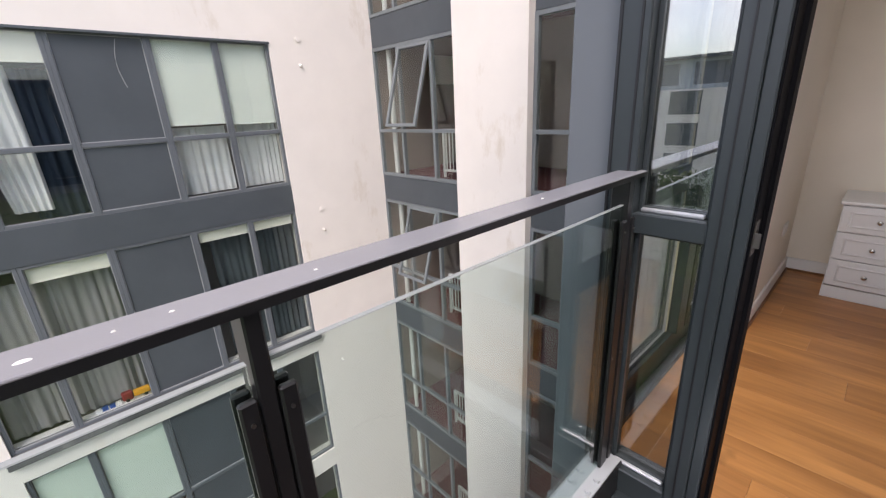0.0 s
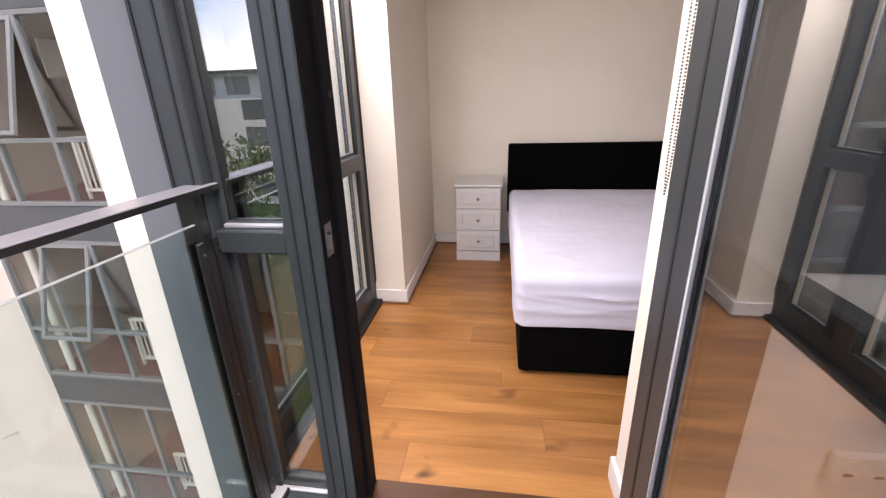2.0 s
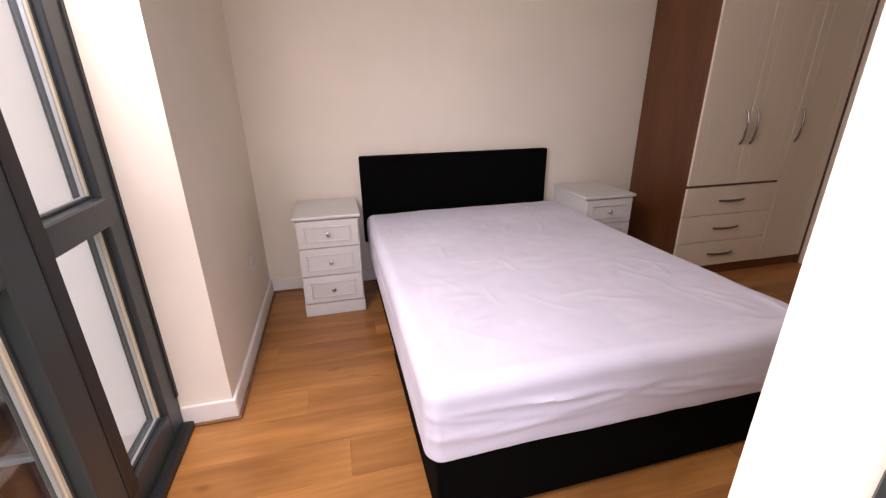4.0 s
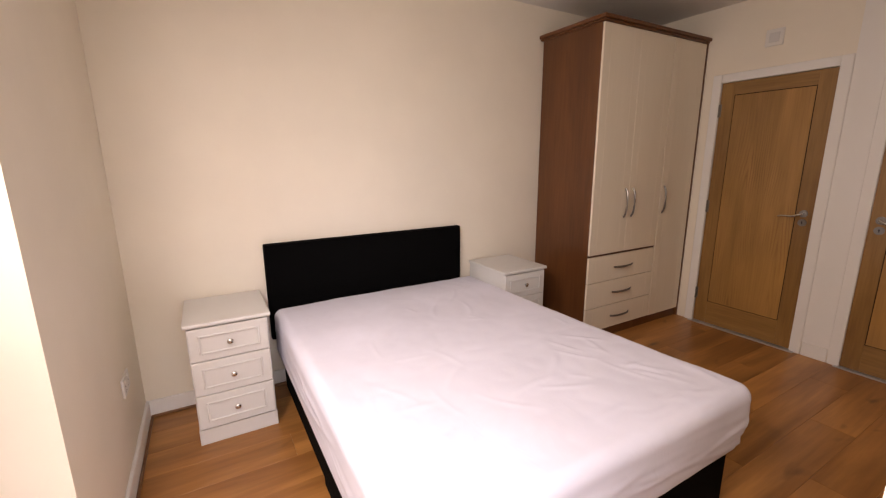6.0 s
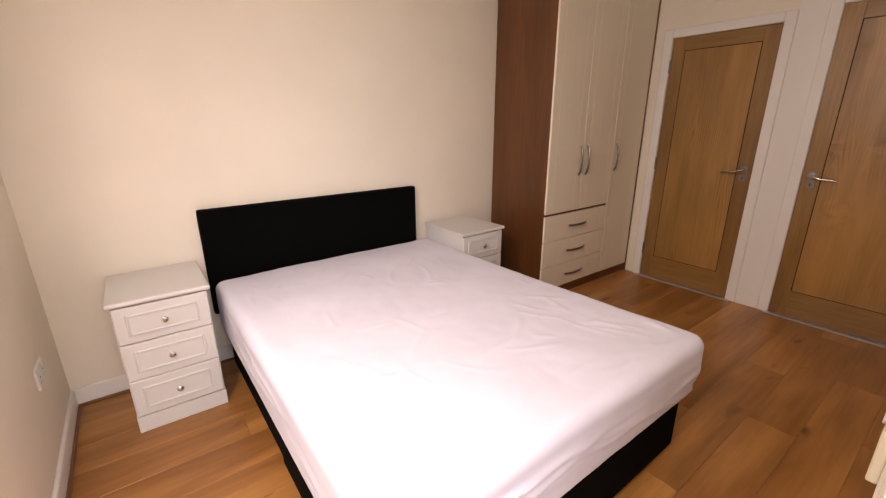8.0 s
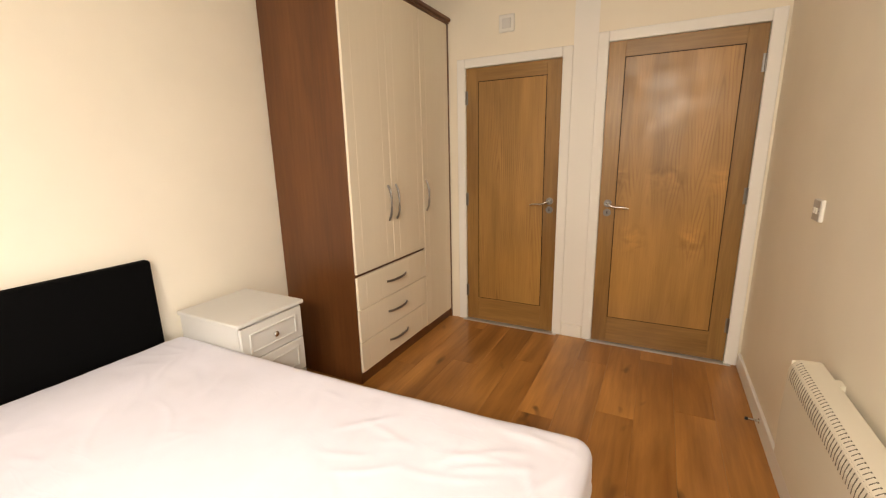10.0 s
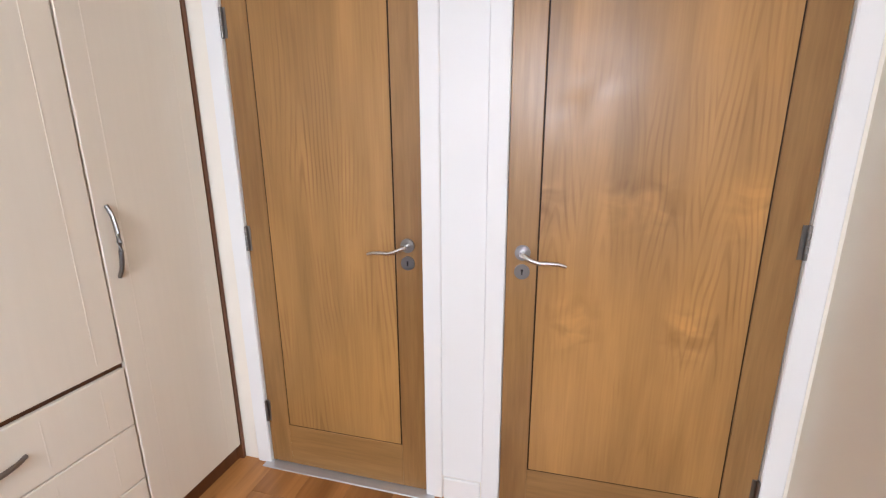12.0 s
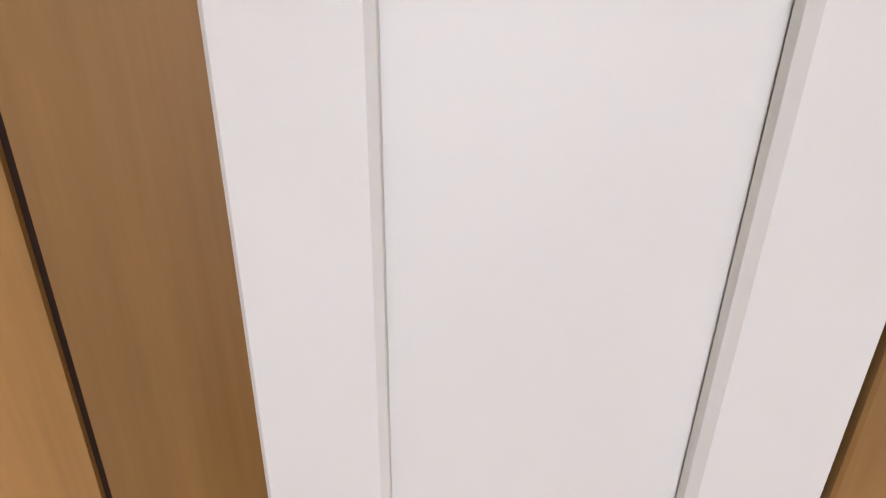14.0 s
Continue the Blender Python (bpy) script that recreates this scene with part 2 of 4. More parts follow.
def fabric(name, color, rough, scale, depth):
    m = mat(name, color, rough)
    n, l, b = nodes_of(m)
    v = coords(m)
    l.new(ramp(m, noise_node(m, v, 3, 5), [(0.3, tuple(c * 0.9 for c in color)), (0.7, color)]), b.inputs["Base Color"])
    bump(m, noise_node(m, v, scale, 4), 0.5, depth)
    b.inputs["Specular IOR Level"].default_value = 0.25
    return m


BLACKCLOTH = fabric("black_upholstery", (0.0018, 0.0018, 0.002), 0.95, 700, 0.0008)
BLACKCLOTH.node_tree.nodes["Principled BSDF"].inputs["Specular IOR Level"].default_value = 0.08
SHEET = fabric("white_cotton_sheet", (0.745, 0.755, 0.865), 0.9, 900, 0.0004)
n_, l_, b_ = nodes_of(SHEET)
crease = noise_node(SHEET, coords(SHEET, (1.0, 2.8, 1.0)), 3.6, 3, 0.45, 1.0)
ridge = ramp(SHEET, crease, [(0.46, (0, 0, 0)), (0.50, (1, 1, 1)), (0.54, (0, 0, 0))])
patchy = ramp(SHEET, noise_node(SHEET, coords(SHEET), 2.3, 3), [(0.42, (0, 0, 0)), (0.68, (1, 1, 1))])
bump(SHEET, mix(SHEET, "MULTIPLY", 1.0, ridge, patchy), 0.07, 0.003)
BLIND = fabric("pale_green_white_blind", (0.82, 0.86, 0.79), 0.9, 400, 0.0004)
CREAMBLIND = fabric("cream_blind", (0.84, 0.82, 0.72), 0.9, 400, 0.0004)
NET = fabric("white_net_curtain", (0.80, 0.80, 0.80), 0.9, 300, 0.001)
# Same weave as NET in a darker grey, for the lower row.
NETGREY = fabric("grey_net_curtain", (0.30, 0.29, 0.29), 0.9, 300, 0.001)
NAVY = fabric("dark_blue_curtain", (0.016, 0.026, 0.045), 0.9, 300, 0.001)
SLATE = fabric("grey_teal_curtain", (0.075, 0.095, 0.105), 0.9, 300, 0.001)
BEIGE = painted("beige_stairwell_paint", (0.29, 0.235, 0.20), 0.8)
MAROON = fabric("maroon_carpet", (0.10, 0.022, 0.028), 0.95, 300, 0.002)
# Plaster darkened so that its colour carries the dimness of unlit rooms.
ROOMDARK = painted("room_dimness_plaster", (0.20, 0.185, 0.17), 0.8)
YELLOW = mat("yellow_plastic", (0.75, 0.36, 0.02), 0.4)
RED = mat("dark_red_plastic", (0.25, 0.02, 0.025), 0.4)
BLUE = mat("blue_plastic", (0.03, 0.08, 0.30), 0.4)

# ---- builders ----
ORG = {}


def thing(name, at, label="", category="", group="", kind=""):
    ob = new(name)
    ob.location = at
    ob.empty_display_size = 0.05
    ORG[ob] = Vector(at)
    return tagged(ob, label, category, group, kind)


def link(name, bm, material, at=(0, 0, 0)):
    me = bpy.data.meshes.new(name)
    bm.transform(Matrix.Translation(-Vector(at)))
    bm.normal_update()
    bm.to_mesh(me)
    bm.free()
    me.materials.append(material)
    ob = new(name, me)
    return ob


def part(name, bm, material, parent, label="", smooth=False):
    """One mesh under a thing or a part; the bmesh is in world coordinates."""
    ob = link(name, bm, material, ORG[parent])
    ob.parent = parent
    ORG[ob] = ORG[parent]
    if label:
        tagged(ob, label)
    if smooth:
        shade(ob)
    return ob


def setting(name, bm, material, label="", category="", smooth=False):
    ob = link(name, bm, material)
    ORG[ob] = Vector((0, 0, 0))
    if smooth:
        shade(ob)
    return tagged(ob, label, category, "", "structure")


def shade(ob, angle=40):
    me = ob.data
    me.shade_smooth()
    me.set_sharp_from_angle(angle=radians(angle))


def box(*b, bevel=0.0, bm=None, seg=1):
    """b: x0, x1, y0, y1, z0, z1."""
    own = bmesh.new()
    x0, x1, y0, y1, z0, z1 = b
    vs = [own.verts.new((x, y, z)) for x in (x0, x1) for y in (y0, y1) for z in (z0, z1)]
    for f in ((0, 1, 3, 2), (4, 6, 7, 5), (0, 4, 5, 1), (2, 3, 7, 6), (0, 2, 6, 4), (1, 5, 7, 3)):
        own.faces.new([vs[i] for i in f])
    if bevel:
        bmesh.ops.bevel(own, geom=own.edges[:], offset=bevel, segments=seg, affect="EDGES", profile=0.5)
    if bm is None:
        return own
    merge(bm, own)
    return bm


def merge(bm, other):
    me = bpy.data.meshes.new("tmp")
    other.to_mesh(me)
    other.free()
    bm.from_mesh(me)
    bpy.data.meshes.remove(me)
    return bm


def boxes(*bs, bevel=0.0):
    bm = bmesh.new()
    for b in bs:
        box(*b, bevel=bevel, bm=bm)
    return bm


def rod(a, b, r, n=12, bm=None, r2=None):
    """A round bar from a to b."""
    a, b = Vector(a), Vector(b)
    own = bmesh.new()
    bmesh.ops.create_cone(own, cap_ends=True, segments=n, radius1=r, radius2=r if r2 is None else r2, depth=(b - a).length)
    own.transform(Matrix.Translation((a + b) / 2) @ (b - a).to_track_quat("Z", "Y").to_matrix().to_4x4())
    return own if bm is None else merge(bm, own)


def sweep(points, r, n=10, flat=1.0, bm=None):
    """A bar bent along points; flat squeezes it in z."""
    own = bmesh.new()
    rings = []
    ps = [Vector(p) for p in points]
    for i, p in enumerate(ps):
        d = (ps[min(i + 1, len(ps) - 1)] - ps[max(i - 1, 0)]).normalized()
        q = d.to_track_quat("Z", "Y")
        rr = r[i] if isinstance(r, (list, tuple)) else r
        rings.append([own.verts.new(p + q @ Vector((rr * math.cos(a), rr * flat * math.sin(a), 0))) for a in [2 * math.pi * k / n for k in range(n)]])
    for a, b in zip(rings, rings[1:]):
        for k in range(n):
            own.faces.new((a[k], a[(k + 1) % n], b[(k + 1) % n], b[k]))
    own.faces.new(rings[0][::-1])
    own.faces.new(rings[-1])
    return own if bm is None else merge(bm, own)


def knob_shape(at, way, r):
    """A turned knob: stem, flare and domed head."""
    own = bmesh.new()
    prof = [(0.45, 0), (0.36, 0.35), (0.42, 0.7), (0.95, 0.95), (1.0, 1.25), (0.8, 1.5), (0.4, 1.62), (0.0, 1.66)]
    rings = []
    for rr, h in prof:
        rings.append([own.verts.new((r * rr * math.cos(a), r * rr * math.sin(a), r * h)) for a in [2 * math.pi * k / 14 for k in range(14)]] if rr else [own.verts.new((0, 0, r * h))])
    for a, b in zip(rings, rings[1:]):
        for k in range(14):
            if len(b) == 1:
                own.faces.new((a[k], a[(k + 1) % 14], b[0]))
            else:
                own.faces.new((a[k], a[(k + 1) % 14], b[(k + 1) % 14], b[k]))
    own.transform(Matrix.Translation(at) @ Vector(way).to_track_quat("Z", "Y").to_matrix().to_4x4())
    return own


def ringframe(axis, at, u0, u1, v0, v1, w, d0, d1, bevel=0.003):
    """Four bars round an opening in a plane across axis (u: the other level axis, v: z); w: bar width, d0..d1: depth."""
    bm = bmesh.new()
    for a, b, c, d in ((u0, u0 + w, v0, v1), (u1 - w, u1, v0, v1), (u0 + w, u1 - w, v0, v0 + w), (u0 + w, u1 - w, v1 - w, v1)):
        if axis == "x":
            box(at + d0, at + d1, a, b, c, d, bevel=bevel, bm=bm)
        else:
            box(a, b, at + d0, at + d1, c, d, bevel=bevel, bm=bm)
    return bm


def pane(axis, at, u0, u1, v0, v1, t=0.006):
    return box(at - t / 2, at + t / 2, u0, u1, v0, v1) if axis == "x" else box(u0, u1, at - t / 2, at + t / 2, v0, v1)


# ---- the bedroom shell ----
CZ = 2.60      # ceiling
HEAD = 2.48    # top of the glazing
D1 = (1.223, 1.945, 2.02)   # small door: x range, top
D2 = (0.087, 0.925, 2.075)  # wide door
WX = 2.70      # headboard wall
SY = 4.15      # side wall

setting("wall_headboard", box(WX, WX + 0.2, -0.14, 4.49, -0.2, CZ), WALL, "warm white painted plaster wall behind the bed", "wall")
setting("wall_side", boxes((1.42, WX, SY, 4.49, -0.2, CZ)), WALL, "warm white painted wall end beside the window", "wall")
g = 0.012
setting("wall_doors", boxes(
    (-0.13, D2[0] - g, -0.14, 0, -0.2, CZ), (D2[1] + g, D1[0] - g, -0.14, 0, -0.2, CZ), (D1[1] + g, WX, -0.14, 0, -0.2, CZ),
    (D2[0] - g, D2[1] + g, -0.14, 0, D2[2] + g, CZ), (D1[0] - g, D1[1] + g, -0.14, 0, D1[2] + g, CZ)), WALL,
    "warm white painted wall with two oak doors", "wall")
setting("wall_lintel", boxes((-0.13, 0.0, 3.07, 4.49, HEAD, CZ), (0.0, 1.42, 4.34, 4.49, HEAD, CZ)), WALL, "warm white lintel over the glazed corner", "wall")
setting("wall_reveal", box(0.0, 0.10, 2.80, 3.07, -0.2, CZ), WALL, "bright white wall end beside the balcony door", "wall")
setting("wall_balcony", box(-0.13, 0, 0, 3.07, -0.2, CZ), WALL,
        "warm white painted wall beside the balcony door", "wall")
setting("ceiling", box(-0.13, WX + 0.2, -0.14, 4.49, CZ, CZ + 0.25), CEIL, "plain white painted ceiling", "ceiling")
# Unseen backing walls, added in the darkened plaster.
setting("wall_closet", boxes((-0.13, WX, -1.2, -1.1, -0.2, CZ), (-0.23, -0.13, -1.2, -0.14, -0.2, CZ), (WX, WX + 0.1, -1.2, -0.14, -0.2, CZ), (-0.13, WX, -1.1, -0.14, CZ, CZ + 0.1), (-0.13, WX, -1.1, -0.14, -0.2, -0.01)), ROOMDARK, "unseen plaster walls beyond the doors, dimness in their colour", "wall")
floor = setting("floor", box(-0.03, WX, 0, 4.36, -0.2, -0.009), UNDER, "orange-brown oak laminate plank floor", "floor")

# skirting boards with a brown bead at their foot
def skirting(x0, x1, y0, y1):
    return box(x0, x1, y0, y1, 0.0, 0.10, bevel=0.004)


sk = bmesh.new()
for b in ((WX - 0.016, WX, 1.27, SY), (1.42, WX - 0.016, SY - 0.016, SY), (1.404, 1.42, SY - 0.016, 4.355), (0, 0.016, 0.03, 2.80), (0.10, 0.116, 2.80, 3.086), (-0.041, 0.10, 3.07, 3.086), (D2[1] + 0.075, D1[0] - 0.075, 0, 0.014)):
    merge(sk, skirting(*b))
setting("baseboard", sk, WHITE, "white painted skirting board round the room", "skirting")
bd = bmesh.new()
for b in ((WX - 0.032, WX - 0.016, 1.27, SY - 0.016), (1.404, WX - 0.032, SY - 0.030, SY - 0.016), (1.390, 1.404, SY - 0.030, 4.355)):
    box(*b, 0.0, 0.016, bevel=0.005, bm=bd)
setting("trim", bd, BEAD, "brown wooden bead between skirting and floor", "trim")


# ---- inner doors ----
setting("trim_doors", box(D2[1] + 0.071, D1[0] - 0.071, 0.0, 0.003, 0.101, CZ - 0.004), WHITE, "white painted board between the two inner doors", "trim")


def door(name, x0, x1, top, hinge_left, label, ajar=0.0):
    """Flush oak leaf with a dark inlaid line, white casing, lever handle and three butt hinges. The face looks towards +y."""
    d = thing(name, ((x0 + x1) / 2, 0, 0), label, "door", "", "structure")
    swing = Matrix.Translation((x0, 0, 0)) @ Matrix.Rotation(radians(ajar), 4, "Z") @ Matrix.Translation((-x0, 0, 0))

    def leaf(nm, bm, *rest):
        bm.transform(swing)
        return part(nm, bm, *rest)

    lx0, lx1, b0, b1 = x0 + 0.105, x1 - 0.105, 0.21, top - 0.102
    i = 0.0052
    y0 = -0.044
    leaf("stile", box(x0, lx0 - i, y0, 0.0, 0.012, top, bevel=0.0015), OAK, d)
    leaf("stile", box(lx1 + i, x1, y0, 0.0, 0.012, top, bevel=0.0015), OAK, d)
    leaf("rail", box(lx0 - i, lx1 + i, y0, 0.0, b1 + i, top, bevel=0.0015), OAKH, d)
    leaf("rail", box(lx0 - i, lx1 + i, y0, 0.0, 0.012, b0 - i, bevel=0.0015), OAKH, d)
    leaf("panel", box(lx0, lx1, y0, 0.0, b0, b1), VENEER if hinge_left else VENEER_W, d)
    leaf("inlay", boxes((lx0 - i, lx0, y0, -0.0025, b0 - i, b1 + i), (lx1, lx1 + i, y0, -0.0025, b0 - i, b1 + i), (lx0, lx1, y0, -0.0025, b0 - i, b0), (lx0, lx1, y0, -0.0025, b1, b1 + i)), INLAY, d, "thin dark inlaid line")
    # jamb lining and casing
    part("lining", boxes((x0 - g, x0 - 0.003, -0.14, 0.0, 0, top + g), (x1 + 0.003, x1 + g, -0.14, 0.0, 0, top + g), (x0 - g, x1 + g, -0.14, 0.0, top + 0.003, top + g)), WHITE, d, "white painted lining")
    cw = 0.068
    cs = bmesh.new()
    lo, hi = max(x0 - 0.003 - cw, 0.004), x1 + 0.003 + cw
    for bb in ((lo, x0 - 0.003, 0, top + cw), (x1 + 0.003, hi, 0, top + cw), (x0 - 0.003, x1 + 0.003, top + 0.003, top + cw)):
        box(bb[0], bb[1], 0, 0.014, bb[2], bb[3], bevel=0.004, bm=cs)
    part("casing", cs, WHITE, d, "white painted casing")
    part("threshold_strip", box(x0 - 0.04, x1 + 0.03, -0.02, 0.042, 0.0, 0.007, bevel=0.003), ALU, d, "grey metal threshold strip")
    hx = x0 if not hinge_left else x1
    s = -1 if not hinge_left else 1
    for z in (0.265, 1.035 if hinge_left else 1.11, top - 0.21):
        h = boxes((hx - 0.016, hx + 0.016, 0.0, 0.0025, z - 0.05, z + 0.05), bevel=0.0008)
        for k in range(5):
            rod((hx + s * 0.001, 0.006, z - 0.05 + k * 0.0202), (hx + s * 0.001, 0.006, z - 0.05 + k * 0.0202 + 0.0185), 0.0065, 10, h)
        part("hinge", h, PEWTER, d, "steel butt hinge", True)
    kx = x1 - 0.053 if not hinge_left else x0 + 0.053
    w = -1 if not hinge_left else 1
    hd = rod((kx, 0.0085, 1.04), (kx, 0.040, 1.04), 0.009, 14)
    pts = [(kx, 0.036, 1.04), (kx + w * 0.012, 0.046, 1.036), (kx + w * 0.03, 0.050, 1.026), (kx + w * 0.055, 0.050, 1.019), (kx + w * 0.085, 0.048, 1.019), (kx + w * 0.115, 0.046, 1.018), (kx + w * 0.138, 0.044, 1.011)]
    sweep(pts, [0.009, 0.0095, 0.009, 0.0085, 0.0085, 0.008, 0.0065], 12, 0.9, hd)
    hob = leaf("handle", hd, CHROME, d, "satin steel lever handle", True)
    leaf("rose", rod((kx, 0, 1.04), (kx, 0.009, 1.04), 0.0255, 24), PEWTER, hob, "round steel rose", True)
    es = rod((kx + (0.0 if hinge_left else 0.0), 0, 0.975), (kx, 0.008, 0.975), 0.0255, 24)
    eo = leaf("escutcheon", es, PEWTER, d, "round steel escutcheon", True)
    if hinge_left:
        kb = box(kx - 0.0025, kx + 0.0025, 0.008, 0.0105, 0.966, 0.984)
        leaf("turn_slot", kb, DARKHOLE, eo)
    else:
        kb = rod((kx, 0.0078, 0.980), (kx, 0.0086, 0.980), 0.0045, 12)
        box(kx - 0.0025, kx + 0.0025, 0.0078, 0.0086, 0.965, 0.980, bm=kb)
        leaf("keyhole", kb, DARKHOLE, eo)
    ex = x1 if not hinge_left else x0
    part("latch_plate", box(ex - 0.002 if hinge_left else ex + 0.0005, ex - 0.0005 if hinge_left else ex + 0.002, -0.03, 0.0005, 0.95, 1.09), DARKHOLE, d)
    return d


door("door_1", *D1, True, "closed oak veneer door with dark inlay line and white casing")
door("door_2", *D2, False, "closed wide oak veneer door with dark inlay line and lever", 0.9)


# ---- glazed corner: window, fixed side light, balcony door ----
def beads(axis, at, u0, u1, v0, v1, side, w=0.014):
    return ringframe(axis, at, u0, u1, v0, v1, w, 0.0 if side > 0 else -0.016, 0.016 if side > 0 else 0.0, 0.002)


w1 = thing("window_1", (0.7, 4.40, 0), "tall dark grey aluminium window with a transom", "window", "", "structure")
wy0, wy1 = 4.355, 4.435
part("window_frame", boxes(
    (1.31, 1.419, wy0, wy1, 0.0, HEAD), (0.0, 0.10, wy0, wy1, 0.0, HEAD), (0.10, 1.31, wy0, wy1, 0.0, 0.15), (0.10, 1.31, wy0, wy1, HEAD - 0.1, HEAD), bevel=0.004), FRAME, w1)
part("mullion", box(0.80, 0.915, wy0 - 0.02, wy1, 0.15, HEAD - 0.1, bevel=0.004), FRAME, w1)
part("mullion_cover", box(0.916, 0.972, wy0 - 0.024, wy1, 0.15, HEAD - 0.1, bevel=0.004), FRAME_DK, w1, "black strip along the mullion")
part("wall_gasket", box(1.402, 1.4195, wy0 - 0.006, wy0 - 0.0005, 0.16, HEAD - 0.01), FRAME_DK, w1, "black gasket against the wall")
part("transom", boxes((0.10, 0.80, wy0 - 0.02, wy1, 0.950, 1.040), (0.972, 1.31, wy0 - 0.02, wy1, 0.950, 1.040), bevel=0.006), FRAME, w1)
part("window_sill", box(0.02, 1.40, wy0 - 0.045, wy0 - 0.001, 0.0, 0.035, bevel=0.004), FRAME_DK, w1)
for a, b in ((0.10, 0.80), (0.972, 1.31)):
    for c, e in ((0.15, 0.950), (1.040, HEAD - 0.1)):
        part("pane", pane("y", 4.40, a, b, c, e), GLASS, w1)
        part("glazing_bead", beads("y", 4.392, a, b, c, e, -1, 0.010), FRAME, w1)
        part("bead_edge", box(b - 0.030, b - 0.0215, 4.386, 4.3955, c + 0.01, e - 0.01), ALU, w1, "bare metal bead edge")
        part("bead_edge", box(a + 0.011, b - 0.031, 4.386, 4.3955, c + 0.0005, c + 0.012), ALU, w1, "bare metal bead edge")
        part("seal_strip", box(b - 0.021, b - 0.0105, 4.380, 4.391, c + 0.01, e - 0.01), CREAMPL, w1, "pale sealing strip")

# outer corner post with its cladding strip
setting("wall_corner", boxes((-0.128, 0.0, 4.33, 4.49, -0.2, CZ), bevel=0.003), CLAD, "grey sheet-clad outer corner of the room", "wall")

s1 = thing("window_2", (-0.1, 4.1, 0), "narrow dark grey side light beside the balcony door", "window", "", "structure")
sx0, sx1 = -0.175, -0.055
part("window_frame", boxes((sx0, sx1, 4.242, 4.329, -0.02, HEAD), (sx0, sx1, 3.985, 4.045, -0.02, HEAD), (sx0, sx1, 4.045, 4.242, -0.02, 0.085), (sx0, sx1, 4.045, 4.242, HEAD - 0.09, HEAD), bevel=0.004), FRAME, s1)
part("transom", boxes((sx0, sx1, 4.045, 4.242, 0.968, 1.03), bevel=0.004), FRAME, s1)
part("gasket", boxes((sx0 - 0.004, sx0, 4.318, 4.326, 0, HEAD), (sx0 - 0.003, sx0, 4.262, 4.268, 0, HEAD), (sx0 - 0.003, sx0, 4.014, 4.018, 0, HEAD)), FRAME_DK, s1, "black rubber gasket")
for c, e in ((0.085, 0.968), (1.03, HEAD - 0.09)):
    part("pane", pane("x", -0.115, 4.045, 4.242, c, e), COATED if c > 1 else CLEARED, s1)
    part("glazing_bead", beads("x", -0.118, 4.045, 4.242, c, e, -1), FRAME, s1)
    part("sill_bead", box(-0.150, -0.134, 4.059, 4.228, c, c + 0.012, bevel=0.003), ALU, s1, "bare metal bead")

b1 = thing("door_3", (-0.1, 3.5, 0), "open dark grey aluminium and glass balcony door", "door", "", "structure")
jx0, jx1 = -0.165, -0.0145
part("jamb", boxes((jx0, jx1, 3.953, 3.985, -0.02, HEAD), bevel=0.004), FRAME, b1)
# Inner faces blacker than the grey frame, with their shade painted in.
part("jamb_lining", boxes((-0.158, -0.0745, 3.9465, 3.9525, 0.008, HEAD - 0.06), bevel=0.001), MATTBLACK, b1, "inner face of the jamb, shade put into its black")
part("jamb_stop", boxes((-0.074, -0.014, 3.936, 3.952, 0.008, HEAD - 0.06), bevel=0.002), MATTBLACK, b1, "rebate of the jamb, shade put into its black")
part("jamb", boxes((-0.134, -0.042, 3.0705, 3.084, -0.02, HEAD), (-0.134, -0.075, 3.0845, 3.104, -0.02, HEAD), bevel=0.003), FRAME, b1)
part("head", box(jx0, jx1, 3.106, 3.953, HEAD - 0.06, HEAD, bevel=0.004), FRAME, b1)
part("sill", box(-0.170, -0.086, 3.107, 3.945, -0.035, 0.003, bevel=0.002), ALU, b1, "bare aluminium door sill")
part("sill_edge", box(-0.222, -0.171, 3.06, 4.195, -0.075, -0.012, bevel=0.004), FRAME, b1, "dark grey outer sill edge")
st = boxes((-0.150, -0.110, 3.944, 3.9465, 0.952, 1.042), bevel=0.0008)
box(-0.1505, -0.148, 3.930, 3.944, 0.975, 1.015, bevel=0.0008, bm=st)
part("strike_plate", st, DARKSTEEL, b1, "dark steel strike plate")
part("strike_hole", box(-0.136, -0.120, 3.9432, 3.9442, 0.968, 1.018), DARKHOLE, b1)
part("fixing_hole", rod((-0.036, 3.9362, 1.357), (-0.036, 3.9354, 1.357), 0.009, 14), DARKHOLE, b1)
# Black filler painted as the dark gap between jamb and leaf.
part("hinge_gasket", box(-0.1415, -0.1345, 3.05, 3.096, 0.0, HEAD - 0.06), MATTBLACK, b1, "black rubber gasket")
# the leaf stands open at a right angle to the wall
lf = thing("door_leaf", (-0.11, 3.05, 0), "open dark grey balcony door leaf with two glass panes", "door", "", "structure")
L0, L1, ly0, ly1 = -0.995, -0.142, 3.050, 3.116
part("leaf_frame", boxes((L0, L0 + 0.135, ly0, ly1, 0.03, HEAD - 0.06), (L1 - 0.135, L1, ly0, ly1, 0.03, HEAD - 0.06), (L0 + 0.135, L1 - 0.135, ly0, ly1, 0.03, 0.15), (L0 + 0.135, L1 - 0.135, ly0, ly1, HEAD - 0.16, HEAD - 0.06), bevel=0.004), FRAME, lf)
part("mid_rail", box(L0 + 0.135, L1 - 0.135, ly0, 3.089, 1.000, 1.082, bevel=0.004), FRAME, lf)
part("pane", pane("y", 3.096, L0 + 0.135, L1 - 0.135, 0.15, HEAD - 0.16), MIRRORED, lf)
